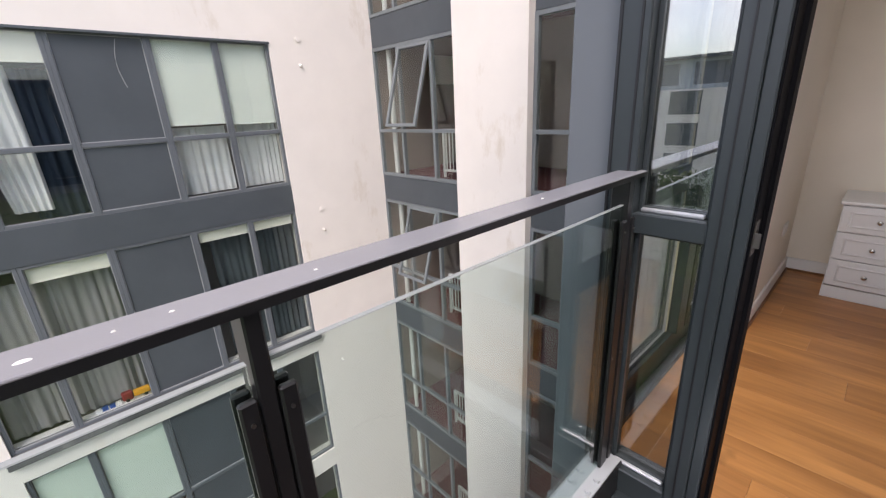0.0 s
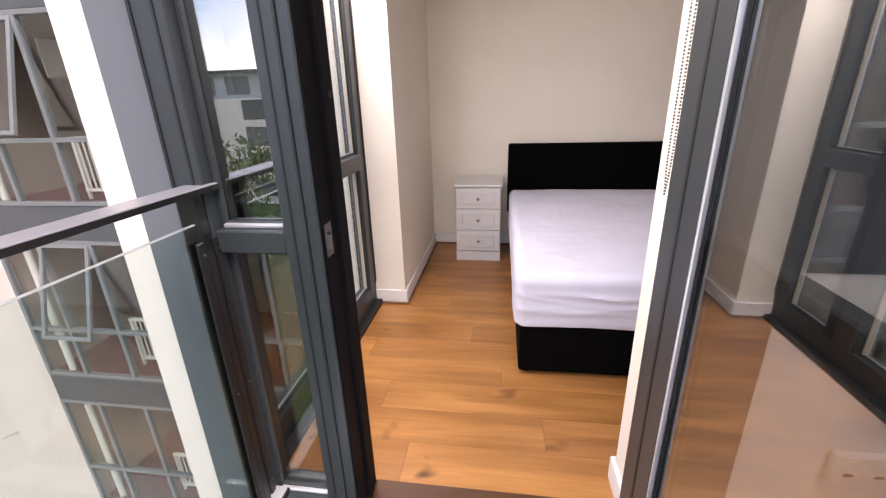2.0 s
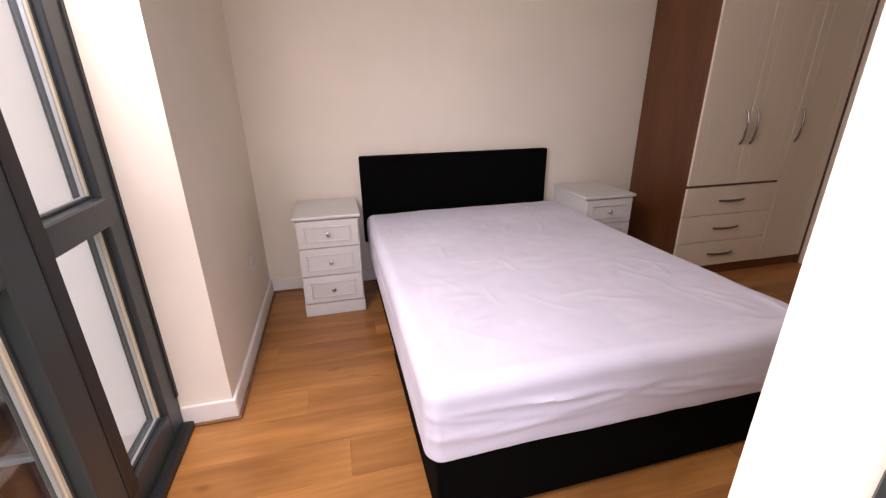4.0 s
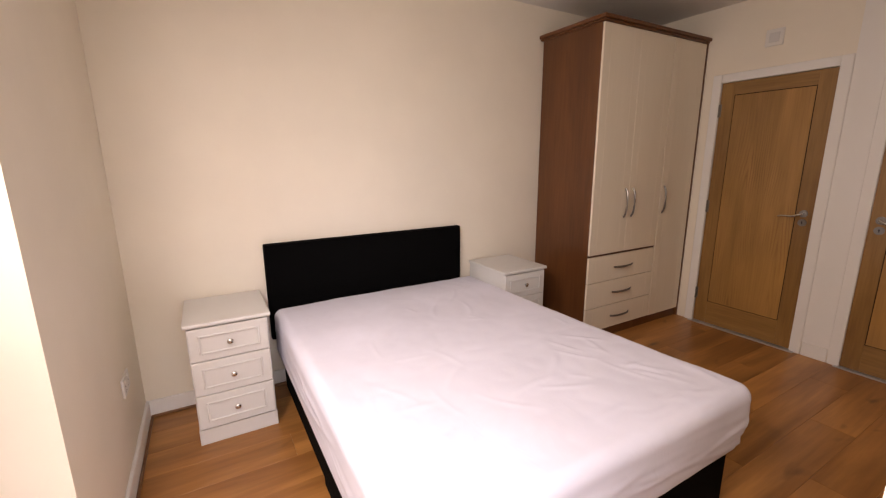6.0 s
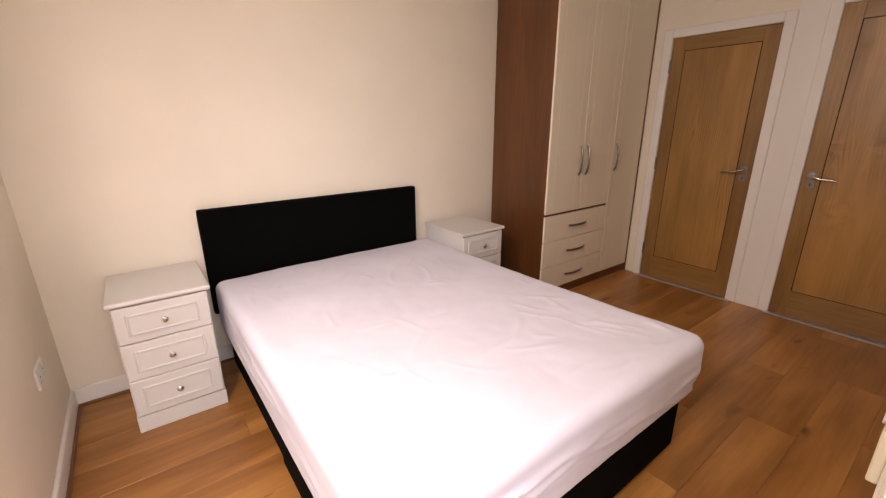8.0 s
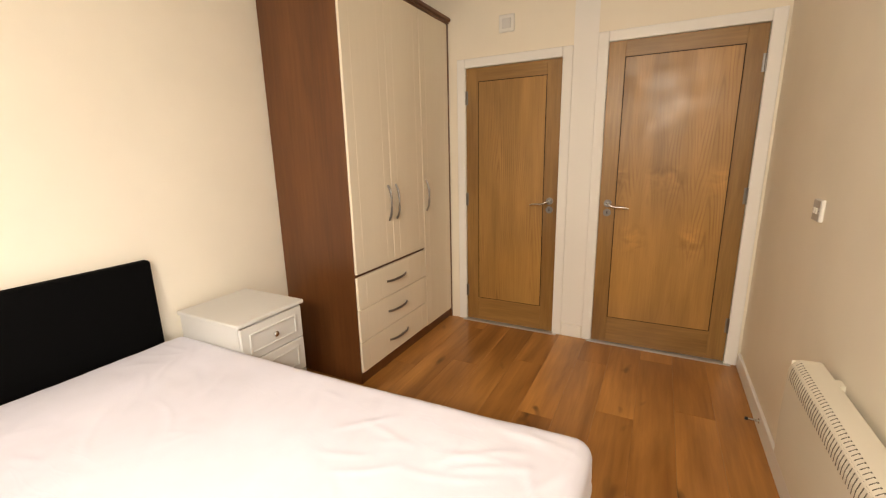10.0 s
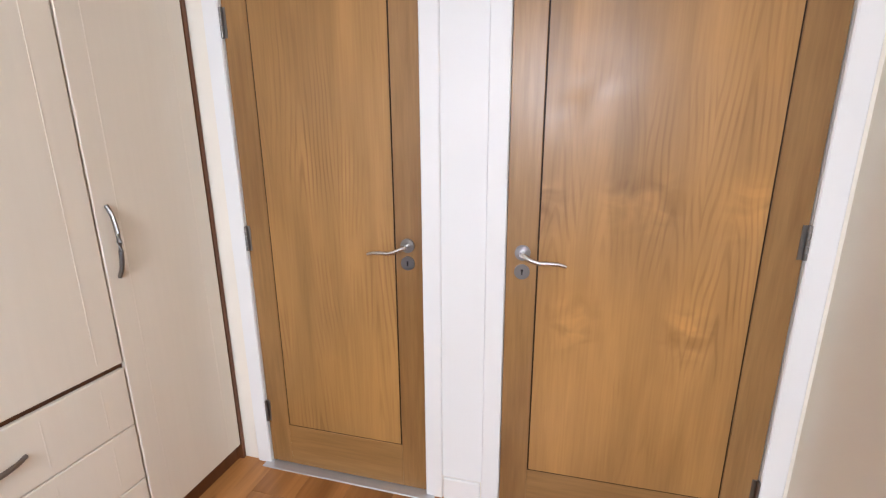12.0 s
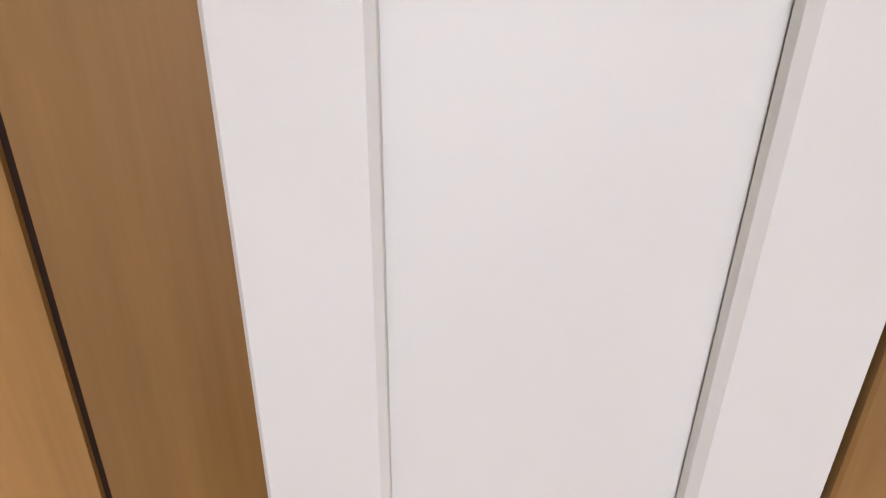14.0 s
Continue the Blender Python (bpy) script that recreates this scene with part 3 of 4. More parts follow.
part("glazing_bead", beads("y", 3.100, L0 + 0.135, L1 - 0.135, 0.15, HEAD - 0.16, 1, 0.008), ALU, lf, "pale aluminium glazing bead")
part("gasket", ringframe("y", 3.1005, L0 + 0.144, L1 - 0.144, 0.16, HEAD - 0.17, 0.004, 0.0, 0.006, 0.0), FRAME_DK, lf, "black rubber gasket")
# Thin raised black strips stand in for shadow in a stile groove.
part("face_groove", boxes((L1 - 0.058, L1 - 0.046, ly1, ly1 + 0.0015, 0.04, HEAD - 0.07), (L0 + 0.046, L0 + 0.058, ly1, ly1 + 0.0015, 0.04, HEAD - 0.07)), FRAME_DK, lf, "dark strip painting a groove's shadow along the stile")
setting("threshold", box(-0.0855, 0.0, 3.105, 3.934, -0.02, 0.006, bevel=0.003), THRESH, "dark wooden threshold board at the balcony door", "threshold")

# roller blind and its bead chains in the door reveal
rb = thing("roller_blind", (0.03, 3.5, 2.42), "white roller blind rolled up above the balcony door", "blind")
part("tube", rod((0.03, 3.10, 2.42), (0.03, 3.92, 2.42), 0.024, 20), PLASTIC, rb, "", True)
part("bracket", boxes((0.005, 0.055, 3.088, 3.10, 2.38, 2.48), bevel=0.002), PLASTIC, rb)
ch = bmesh.new()
for x, y in ((-0.010, 3.092), (-0.036, 3.092)):
    for k in range(168):
        z = 2.40 - k * 0.0078
        t = bmesh.ops.create_icosphere(ch, subdivisions=1, radius=0.0033, matrix=Matrix.Translation((x + (-0.023 - x) * max(0, (k - 153) / 14) ** 2, y, z)))
part("chain", ch, PEWTER, rb, "pale metal bead chain", True)

# ---- furniture ----
def nightstand():
    """Three-drawer bedside chest; the front looks towards -x, the origin is the middle of its foot."""
    ns = thing("nightstand", (0, 0, 0), "grey-white three-drawer bedside chest with round steel knobs", "nightstand", "bedside chests")
    w, d, h = 0.372, 0.43, 0.667
    part("body", box(-d / 2 + 0.016, d / 2, -w / 2 + 0.0035, w / 2 - 0.0035, 0.085, h - 0.022), GREYW, ns)
    for s in (-1, 1):
        part("side_panel", box(-d / 2, d / 2, s * (w / 2 - 0.00175) - 0.00175, s * (w / 2 - 0.00175) + 0.00175, 0.085, h - 0.022), GREYW, ns)
    part("plinth", box(-d / 2 - 0.003, d / 2, -w / 2 - 0.003, w / 2 + 0.003, 0.0, 0.085, bevel=0.003), GREYW, ns)
    part("top", box(-d / 2 - 0.022, d / 2, -w / 2 - 0.014, w / 2 + 0.014, h - 0.022, h, bevel=0.007, seg=2), GREYW, ns)
    zs = (0.092, 0.278, 0.463, 0.640)
    for a, b in zip(zs, zs[1:]):
        x = -d / 2
        dr = boxes((x - 0.014, x + 0.012, -w / 2 + 0.004, w / 2 - 0.004, a + 0.0025, b - 0.0025), bevel=0.004)
        o = part("drawer", dr, GREYW, ns)
        y0, y1, c, e = -w / 2 + 0.045, w / 2 - 0.045, a + 0.038, b - 0.038
        m = ringframe("x", x - 0.014, y0, y1, c, e, 0.012, -0.0065, 0.001, 0.003)
        part("moulding", m, GREYW, o)
        part("knob", knob_shape((x - 0.0142, 0, (a + b) / 2), (-1, 0, 0), 0.0145), CHROME, o, "round polished steel knob", True)
    return ns


n1 = nightstand()
n1.location = (2.468, 3.697, 0)
n2 = copy_thing(n1, pose(2.425, 1.785, 0))

bed = thing("divan_bed", (1.67, 2.73, 0), "double divan bed with black base and bare white fitted sheet", "bed")
bx0, bx1, by0, by1 = 0.698, 2.64, 1.988, 3.416
TILTBED = Matrix.Translation((2.64, 2.73, 0)) @ Matrix.Rotation(radians(0.4), 4, "Z") @ Matrix.Translation((-2.64, -2.73, 0))


def turned(bm):
    bm.transform(TILTBED)
    return bm



def soft_block(x0, x1, y0, y1, z0, z1, r, n=(44, 34, 8), wob=0.006, seed=0.0, sag=0.0, foot=None):
    """A rounded upholstered block with slight unevenness."""
    bm = box(x0, x1, y0, y1, z0, z1)
    for axis, cuts in zip(range(3), n):
        ed = [e for e in bm.edges if abs((e.verts[0].co - e.verts[1].co)[axis]) > 1e-4 and all(abs((e.verts[0].co - e.verts[1].co)[k]) < 1e-4 for k in range(3) if k != axis)]
        bmesh.ops.subdivide_edges(bm, edges=ed, cuts=cuts, use_grid_fill=True)
    lo, hi = Vector((x0, y0, z0)), Vector((x1, y1, z1))
    low = (r, r, r if foot is None else foot)
    for v in bm.verts:
        c = Vector([min(max(v.co[k], lo[k] + low[k]), hi[k] - r) for k in range(3)])
        d = v.co - c
        if d.length > 1e-6:
            m = max(abs(d.x), abs(d.y), abs(d.z))
            v.co = c + d.normalized() * m
        p = v.co * 3.1 + Vector((seed, seed, seed))
        q = Vector((v.co.x * 9 + v.co.y * 4, v.co.y * 7 - v.co.x * 3, v.co.z * 5 + seed))
        v.co += Vector((0.3, 0.3, 1.0)) * (noise.noise(p) * wob + abs(noise.noise(q)) * wob * 0.55)
        if sag:
            v.co.z -= sag * math.sin(math.pi * (v.co.x - x0) / (x1 - x0)) * math.sin(math.pi * (v.co.y - y0) / (y1 - y0)) * (v.co.z > z1 - r)
    return bm


part("divan_base", turned(box(bx0 + 0.004, 1.655, by0 + 0.004, by1 - 0.004, 0.016, 0.292, bevel=0.014, seg=3)), BLACKCLOTH, bed, "black fabric divan base, foot half")
part("divan_base", turned(box(1.659, bx1 - 0.02, by0 + 0.012, by1 - 0.012, 0.016, 0.292, bevel=0.014, seg=3)), BLACKCLOTH, bed, "black fabric divan base, head half")
for x, y in ((bx0 + 0.05, by0 + 0.05), (bx0 + 0.05, by1 - 0.05), (bx1 - 0.06, by0 + 0.05), (bx1 - 0.06, by1 - 0.05), (1.72, by0 + 0.05), (1.72, by1 - 0.05)):
    part("castor", turned(rod((x, y, 0), (x, y, 0.034), 0.024, 16)), BLACKSTEEL, bed)
def pulled(bm):
    """The sheet and mattress bulge past the base at one corner of the foot."""
    for v in bm.verts:
        u = min(max((bx1 - v.co.x) / (bx1 - bx0), 0), 1) ** 2.2
        w = min(max((by1 - v.co.y) / (by1 - by0), 0), 1) ** 1.6
        h = min(max((v.co.z - 0.26) / 0.14, 0), 1)
        v.co.x -= 0.030 * u * w * (0.35 + 0.65 * h)
        v.co.y -= 0.056 * u * w * (0.35 + 0.65 * h)
    return bm


def creased(bm):
    """Soft creases in the cotton: short bent ridges, denser towards the corners."""
    wr = random.Random(4)
    lines = []
    for k in range(70):
        corner = k % 3 != 0
        if corner:
            cx, cy = ((bx0, by0), (bx0, by1), (bx1, by0), (bx1, by1))[wr.choice((0, 0, 0, 1, 1, 2, 3))]
            r, a0 = abs(wr.gauss(0.30, 0.22)) + 0.06, wr.uniform(0.1, 1.47)
            sx, sy = (1 if cx == bx0 else -1), (1 if cy == by0 else -1)
            x, y = cx + sx * r * math.cos(a0), cy + sy * r * math.sin(a0)
            a = math.atan2(sy * math.sin(a0), sx * math.cos(a0)) + wr.gauss(0, 0.35)
        else:
            x, y, a = wr.uniform(bx0 + 0.1, bx1 - 0.1), wr.uniform(by0 + 0.08, by1 - 0.08), wr.gauss(0.7, 0.7)
        lines.append((x, y, math.cos(a), math.sin(a), wr.uniform(0.05, 0.17), wr.uniform(0.0012, 0.0034), wr.uniform(0.008, 0.014), wr.uniform(-1.5, 1.5)))
    folds = [(wr.uniform(0.31, 0.46), wr.uniform(by0 - 0.1, by1 + 0.1), wr.uniform(0.18, 0.5), wr.gauss(0.02, 0.10), wr.uniform(0.002, 0.005), wr.uniform(0.009, 0.016)) for _ in range(20)]
    for v in bm.verts:
        if v.co.z < 0.49:
            # drawn folds along the sides
            along = v.co.y if v.co.x < bx0 + 0.09 else v.co.x + 1.3
            f = min(max((v.co.z - 0.285) / 0.03, 0), 1) * min(max((0.49 - v.co.z) / 0.04, 0), 1)
            push = 0.004 * noise.noise(Vector((along * 4, v.co.z * 20, 3.1)))
            for z0, y0, ln, slope, hgt, wid in folds:
                q = (along - y0) / ln
                if abs(q) < 1:
                    t = v.co.z - z0 - slope * (along - y0) - 0.012 * q * q
                    push += hgt * (1 - q * q) * math.exp(-(t / wid) ** 2)
            if v.co.x < bx0 + 0.09:
                v.co.x -= push * f
            elif v.co.y > by1 - 0.09:
                v.co.y += push * f * 0.6
            else:
                v.co.y -= push * f
            continue
        for x, y, ca, sa, ln, hgt, wd_, bend in lines:
            dx, dy = v.co.x - x, v.co.y - y
            if abs(dx) > 0.25 or abs(dy) > 0.25:
                continue
            u = dx * ca + dy * sa
            if abs(u) > ln:
                continue
            t = -dx * sa + dy * ca - bend * u * u
            v.co.z += hgt * (1 - (u / ln) ** 2) * math.exp(-(t / wd_) ** 2)
    return bm


part("mattress", creased(pulled(turned(soft_block(bx0 - 0.006, bx1 - 0.015, by0 - 0.014, by1 + 0.026, 0.282, 0.556, 0.055, (190, 145, 30), foot=0.022)))), SHEET, bed, "white fitted sheet over the mattress", True)
part("headboard", box(2.648, 2.698, 2.052, 3.456, 0.33, 0.945, bevel=0.012, seg=3), BLACKCLOTH, bed, "plain black upholstered headboard")

# wardrobe
wd = thing("wardrobe", (2.39, 0.63, 0), "tall wardrobe with red-brown sides and cream doors and drawers", "wardrobe")
wy_0, wy_1, wf, wt = 0.012, 1.255, 2.092, 2.362
part("side_panel", box(wf + 0.018, WX - 0.018, wy_1 - 0.018, wy_1, 0.0, wt, bevel=0.001), MAHOG, wd)
part("side_panel", box(wf + 0.018, WX - 0.018, wy_0, wy_0 + 0.018, 0.0, wt, bevel=0.001), MAHOG, wd)
part("carcass", boxes((wf + 0.02, WX - 0.02, wy_0 + 0.018, wy_1 - 0.018, 0.075, 0.095), (wf + 0.02, WX - 0.02, wy_0 + 0.018, wy_1 - 0.018, wt - 0.02, wt), (WX - 0.03, WX - 0.02, wy_0 + 0.018, wy_1 - 0.018, 0.095, wt - 0.02), (wf + 0.02, WX - 0.03, 0.435, 0.453, 0.095, wt - 0.02), (wf + 0.02, WX - 0.03, 0.453, wy_1 - 0.018, 0.69, 0.708)), MAHOG, wd)
part("plinth", box(wf + 0.02, WX - 0.02, wy_0 + 0.018, wy_1 - 0.018, 0.0, 0.074, bevel=0.001), MAHOG, wd)
part("cornice", boxes((wf - 0.03, WX - 0.002, wy_0 - 0.002, wy_1 + 0.035, wt, wt + 0.026), (wf - 0.016, WX - 0.002, wy_0 - 0.002, wy_1 + 0.02, wt - 0.014, wt), bevel=0.005), MAHOG, wd)
part("edge_strip", box(wf - 0.001, wf + 0.018, wy_0 - 0.008, wy_0 + 0.008, 0.0, wt - 0.014), MAHOG, wd)


def bow_handle(p, along, half, out=0.026):
    pts = []
    for t in [k / 8 for k in range(9)]:
        s = (t - 0.5) * 2
        pts.append(Vector(p) + Vector(along) * (s * half) + Vector((-1, 0, 0)) * out * (1 - s ** 2) ** 0.6)
    return sweep(pts, [0.0055, 0.0058, 0.006, 0.0062, 0.0064, 0.0062, 0.006, 0.0058, 0.0055], 10, 1.3)


def ward_front(y0, y1, z0, z1, handle, grooves, kind):
    m = box(wf, wf + 0.018, y0 + 0.0007, y1 - 0.0007, z0 + 0.0008, z1 - 0.0008, bevel=0.004, seg=2)
    o = part(kind, m, CREAM, wd)
    for y in grooves:
        part("beading", box(wf - 0.0007, wf + 0.001, y - 0.002, y + 0.002, z0 + 0.03, z1 - 0.03, bevel=0.0006), CREAM, o)
    hy, hz, along, half = handle
    part("handle", bow_handle((wf - 0.001, hy, hz), along, half), PEWTER, o, "bowed grey metal handle", True)


for y0, y1, hy in ((0.855, wy_1, 0.898), (0.450, 0.855, 0.810)):
    ward_front(y0, y1, 0.712, wt - 0.016, (hy, 1.10, (0, 0, 1), 0.113), (y0 + 0.075, y1 - 0.075), "door")
ward_front(wy_0 + 0.012, 0.446, 0.078, wt - 0.016, (0.410, 1.10, (0, 0, 1), 0.113), (0.375, 0.09), "door")
for a, b in ((0.082, 0.279), (0.281, 0.488), (0.490, 0.696)):
    ward_front(0.450, wy_1, a, b, (0.848, (a + b) / 2, (0, 1, 0), 0.113), (0.53, 0.69, 1.01, 1.17), "drawer")

# panel heater on the balcony wall
ht = thing("panel_heater", (0.05, 1.76, 0.30), "cream wall-mounted electric panel heater with slotted top", "heater")
hy0, hy1 = 1.375, 2.26
hb = bmesh.new()
prof = [(0.016, 0.30), (0.092, 0.30), (0.106, 0.312), (0.110, 0.46), (0.108, 0.640), (0.101, 0.670), (0.084, 0.687), (0.024, 0.690), (0.016, 0.680)]
va = [hb.verts.new((x, hy0, z)) for x, z in prof]
vb = [hb.verts.new((x, hy1, z)) for x, z in prof]
hb.faces.new(va)
hb.faces.new(vb[::-1])
for k in range(len(prof)):
    hb.faces.new((va[k], vb[k], vb[(k + 1) % len(prof)], va[(k + 1) % len(prof)]))
bmesh.ops.recalc_face_normals(hb, faces=hb.faces[:])
bmesh.ops.bevel(hb, geom=hb.edges[:], offset=0.003, segments=2, affect="EDGES")
part("casing", hb, HEATW, ht)
for y in (hy0 - 0.004, hy1):
    part("end_cap", box(0.018, 0.102, y, y + 0.004, 0.305, 0.680, bevel=0.0015), HEATW, ht)
# Slots are solid dark bars on the casing, shade given by colour.
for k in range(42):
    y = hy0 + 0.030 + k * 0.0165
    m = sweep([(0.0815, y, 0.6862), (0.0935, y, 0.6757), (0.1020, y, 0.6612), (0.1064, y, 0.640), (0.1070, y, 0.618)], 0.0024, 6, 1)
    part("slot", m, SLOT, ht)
for y in (hy0 + 0.1, hy1 - 0.14):
    part("bracket", box(0.0, 0.017, y, y + 0.04, 0.36, 0.68), HEATW, ht)
part("control_box", box(0.1095, 0.136, 2.085, 2.195, 0.43, 0.60, bevel=0.006, seg=2), CREAMPL, ht, "cream plastic control box")
part("dial", rod((0.1075, 2.165, 0.640), (0.142, 2.165, 0.640), 0.030, 22), PLASTIC, ht, "white round control dial", True)

ds = thing("door_stop", (0.016, 0.745, 0.06), "steel wall door stop with black rubber tip", "door stop")
part("rod", rod((0.0165, 0.745, 0.06), (0.064, 0.745, 0.06), 0.0055, 12), CHROME, ds, "", True)
part("tip", rod((0.064, 0.745, 0.06), (0.076, 0.745, 0.06), 0.008, 12), FRAME_DK, ds, "black rubber tip", True)
part("base", rod((0.0165, 0.745, 0.06), (0.020, 0.745, 0.06), 0.013, 14), CHROME, ds, "", True)

sw = thing("light_switch", (0, 1.008, 1.157), "square steel light switch with two rockers on white rim", "light switch")
part("back_plate", box(0.0, 0.012, 0.964, 1.052, 1.115, 1.20, bevel=0.003), PLASTIC, sw)
part("face_plate", box(0.012, 0.015, 0.967, 1.049, 1.118, 1.197, bevel=0.002), SATIN, sw, "satin steel face plate")
for y in (0.995, 1.021):
    part("rocker", box(0.015, 0.020, y - 0.008, y + 0.008, 1.145, 1.169, bevel=0.002), PLASTIC, sw, "white rocker")
for y in (0.975, 1.041):
    part("screw", rod((0.015, y, 1.157), (0.0162, y, 1.157), 0.0032, 10), PEWTER, sw)

vt = thing("wall_vent", (1.622, 0, 2.29), "small square off-white vent plate above the door", "vent")
part("plate", box(1.565, 1.68, 0.0, 0.012, 2.232, 2.348, bevel=0.004), PLASTIC, vt)
part("grille", box(1.590, 1.655, 0.012, 0.016, 2.257, 2.322, bevel=0.003), GREYW, vt)

so = thing("wall_socket", (2.26, SY, 0.43), "white double plug socket on the side wall", "socket")
part("plate", box(2.188, 2.334, SY - 0.010, SY, 0.388, 0.474, bevel=0.003), PLASTIC, so)
for x in (2.225, 2.297):
    part("rocker", box(x - 0.007, x + 0.007, SY - 0.014, SY - 0.010, 0.450, 0.464, bevel=0.001), PLASTIC, so)
    part("pin_hole", boxes((x - 0.003, x + 0.003, SY - 0.0106, SY - 0.0098, 0.428, 0.436), (x - 0.014, x - 0.008, SY - 0.0106, SY - 0.0098, 0.408, 0.412), (x + 0.008, x + 0.014, SY - 0.0106, SY - 0.0098, 0.408, 0.412)), DARKHOLE, so)

# ---- balcony ----
DZ = -0.055
setting("balcony_slab", box(-2.45, -0.131, 1.9, 4.33, DZ - 0.22, DZ - 0.022), GALV, "grey steel balcony slab under the deck", "balcony")
deck = setting("balcony_deck", box(-2.40, -0.21, 1.95, 4.19, DZ - 0.022, DZ - 0.015), FRAME_DK, "brown ribbed composite deck boards", "deck")


def deck_board(w, l):
    bm = boxes((-w / 2, w / 2, -l / 2, l / 2, -0.014, -0.004))
    nr = 10
    for k in range(nr):
        x = -w / 2 + (k + 0.5) * w / nr
        box(x - w / nr * 0.32, x + w / nr * 0.32, -l / 2, l / 2, -0.004, 0.0, bm=bm)
    return bm


bm = deck_board(0.138, 2.22)
dk = link("deck_board", bm, DECK)
for k in range(15):
    o = dk if k == 0 else dk.copy()
    if k:
        scene.collection.objects.link(o)
    o.parent = deck
    o.location = (-0.285 - k * 0.144, 3.07, DZ)

rl = thing("balcony_railing", (-1.3, 4.25, DZ), "black steel balcony railing with frameless glass panels", "railing")
# Grey holds the painted-in sky sheen; the side strip keeps the black.
part("handrail", box(-2.45, -0.137, 4.226, 4.296, 1.1365, 1.151, bevel=0.003, seg=2), RAILTOP, rl, "flat handrail, sky sheen put into its grey")
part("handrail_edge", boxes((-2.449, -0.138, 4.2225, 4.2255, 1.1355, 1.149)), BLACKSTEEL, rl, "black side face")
for x0, x1 in ((-1.277, -1.253), (-0.222, -0.192), (-2.44, -2.41)):
    p = part("post", box(x0, x1, 4.236, 4.288, DZ - 0.02, 1.136, bevel=0.003), BLACKSTEEL, rl)
    for a, b in [s for s in ((x0 - 0.026, x0 - 0.002), (x1 + 0.002, x1 + 0.026)) if -2.42 < s[0] and s[1] < -0.16]:
        for c, d in ((4.232, 4.244), (4.258, 4.270)):
            part("clamp", box(a, b, c, d, 0.112, 1.018, bevel=0.003), BLACKSTEEL, p, "black clamp holding the glass edge")
        for z in (0.985, 0.56, 0.17):
            part("clamp_screw", rod(((a + b) / 2, 4.229, z), ((a + b) / 2, 4.232, z), 0.003, 10), PEWTER, p)
for x0, x1 in ((-1.250, -0.225), (-2.405, -1.280)):
    gp = part("glass_panel", box(x0, x1, 4.2465, 4.2555, 0.109, 1.060), GREEN_GLASS, rl, "greenish safety glass panel")
    part("glass_edge", box(x0, x1, 4.2462, 4.2558, 1.0602, 1.0622), GLASS_EDGE, gp, "pale polished glass edge")
for x, y, r in ((-1.456, 4.254, 0.0045), (-1.336, 4.264, 0.002), (-1.389, 4.258, 0.0015), (-1.168, 4.255, 0.002), (-0.626, 4.257, 0.003), (-1.93, 4.262, 0.004)):
    sp_ = rod((x, y, 1.1508), (x, y, 1.1525), r, 12, None, r * 0.6)
    sp_.transform(Matrix.Translation((x, y, 0)) @ Matrix.Diagonal((1.7, 0.8, 1, 1)) @ Matrix.Translation((-x, -y, 0)))
    part("dried_spot", sp_, PLASTIC, rl, "dried white spot on the rail")
part("bottom_channel", boxes((-2.43, -0.145, 4.195, 4.305, DZ - 0.06, 0.10), bevel=0.004), BLACKSTEEL, rl)
part("channel_cap", box(-2.43, -0.150, 4.200, 4.300, 0.1005, 0.108, bevel=0.002), GALV, rl, "scuffed galvanised channel cap")
for x in (-0.30, -0.36, -1.18, -1.24, -1.34, -1.40):
    for y in (4.218, 4.282):
        part("bolt", rod((x, y, 0.1082), (x, y, 0.120), 0.011, 8), GALV, rl, "hexagon bolt")
sr = thing("end_railing", (-2.42, 3.1, DZ), "black steel end railing of the balcony with glass", "railing")
part("handrail", box(-2.47, -2.37, 1.95, 4.19, 1.128, 1.158, bevel=0.004), RAILTOP, sr)
part("glass_panel", box(-2.424, -2.416, 2.03, 4.14, 0.115, 1.06), GREEN_GLASS, sr)
for y in (1.95, 3.05, 4.15):
    part("post", box(-2.445, -2.395, y, y + 0.04, DZ - 0.02, 1.127, bevel=0.002), BLACKSTEEL, sr)

# Added partition: dark backdrop for the leaf's glass, blocks sky from that side.
setting("wall_partition", box(-2.45, -0.161, 1.78, 1.90, DZ - 0.2, 2.6), SPANDREL, "added dark grey partition closing the end of the balcony", "wall")

# ---- our own outer wall ----
setting("wall_panel", box(-0.164, -0.131, -3.0, 3.045, 0.951, 6.2), SPANDREL, "dark grey panel on the outer wall beside the door", "wall")
setting("wall_pier", box(-0.168, -0.131, 2.862, 3.045, -9.4, 0.95), SPANDREL, "dark grey cladding strip beside the balcony door", "wall")
setting("wall_render", box(-0.16, -0.131, -3.0, 2.861, -9.4, 0.95), RENDER, "beige rendered outer wall beside the balcony door", "wall")
ox = thing("outdoor_socket", (-0.16, 2.57, 0.42), "white weatherproof double socket on the outer wall", "socket")
part("plate", box(-0.185, -0.161, 2.495, 2.645, 0.375, 0.465, bevel=0.005), PLASTIC, ox)
for y in (2.535, 2.605):
    part("rocker", box(-0.190, -0.185, y - 0.008, y + 0.008, 0.437, 0.452, bevel=0.001), PLASTIC, ox)
    part("pin_hole", box(-0.1862, -0.1848, y - 0.012, y + 0.012, 0.400, 0.408), DARKHOLE, ox)
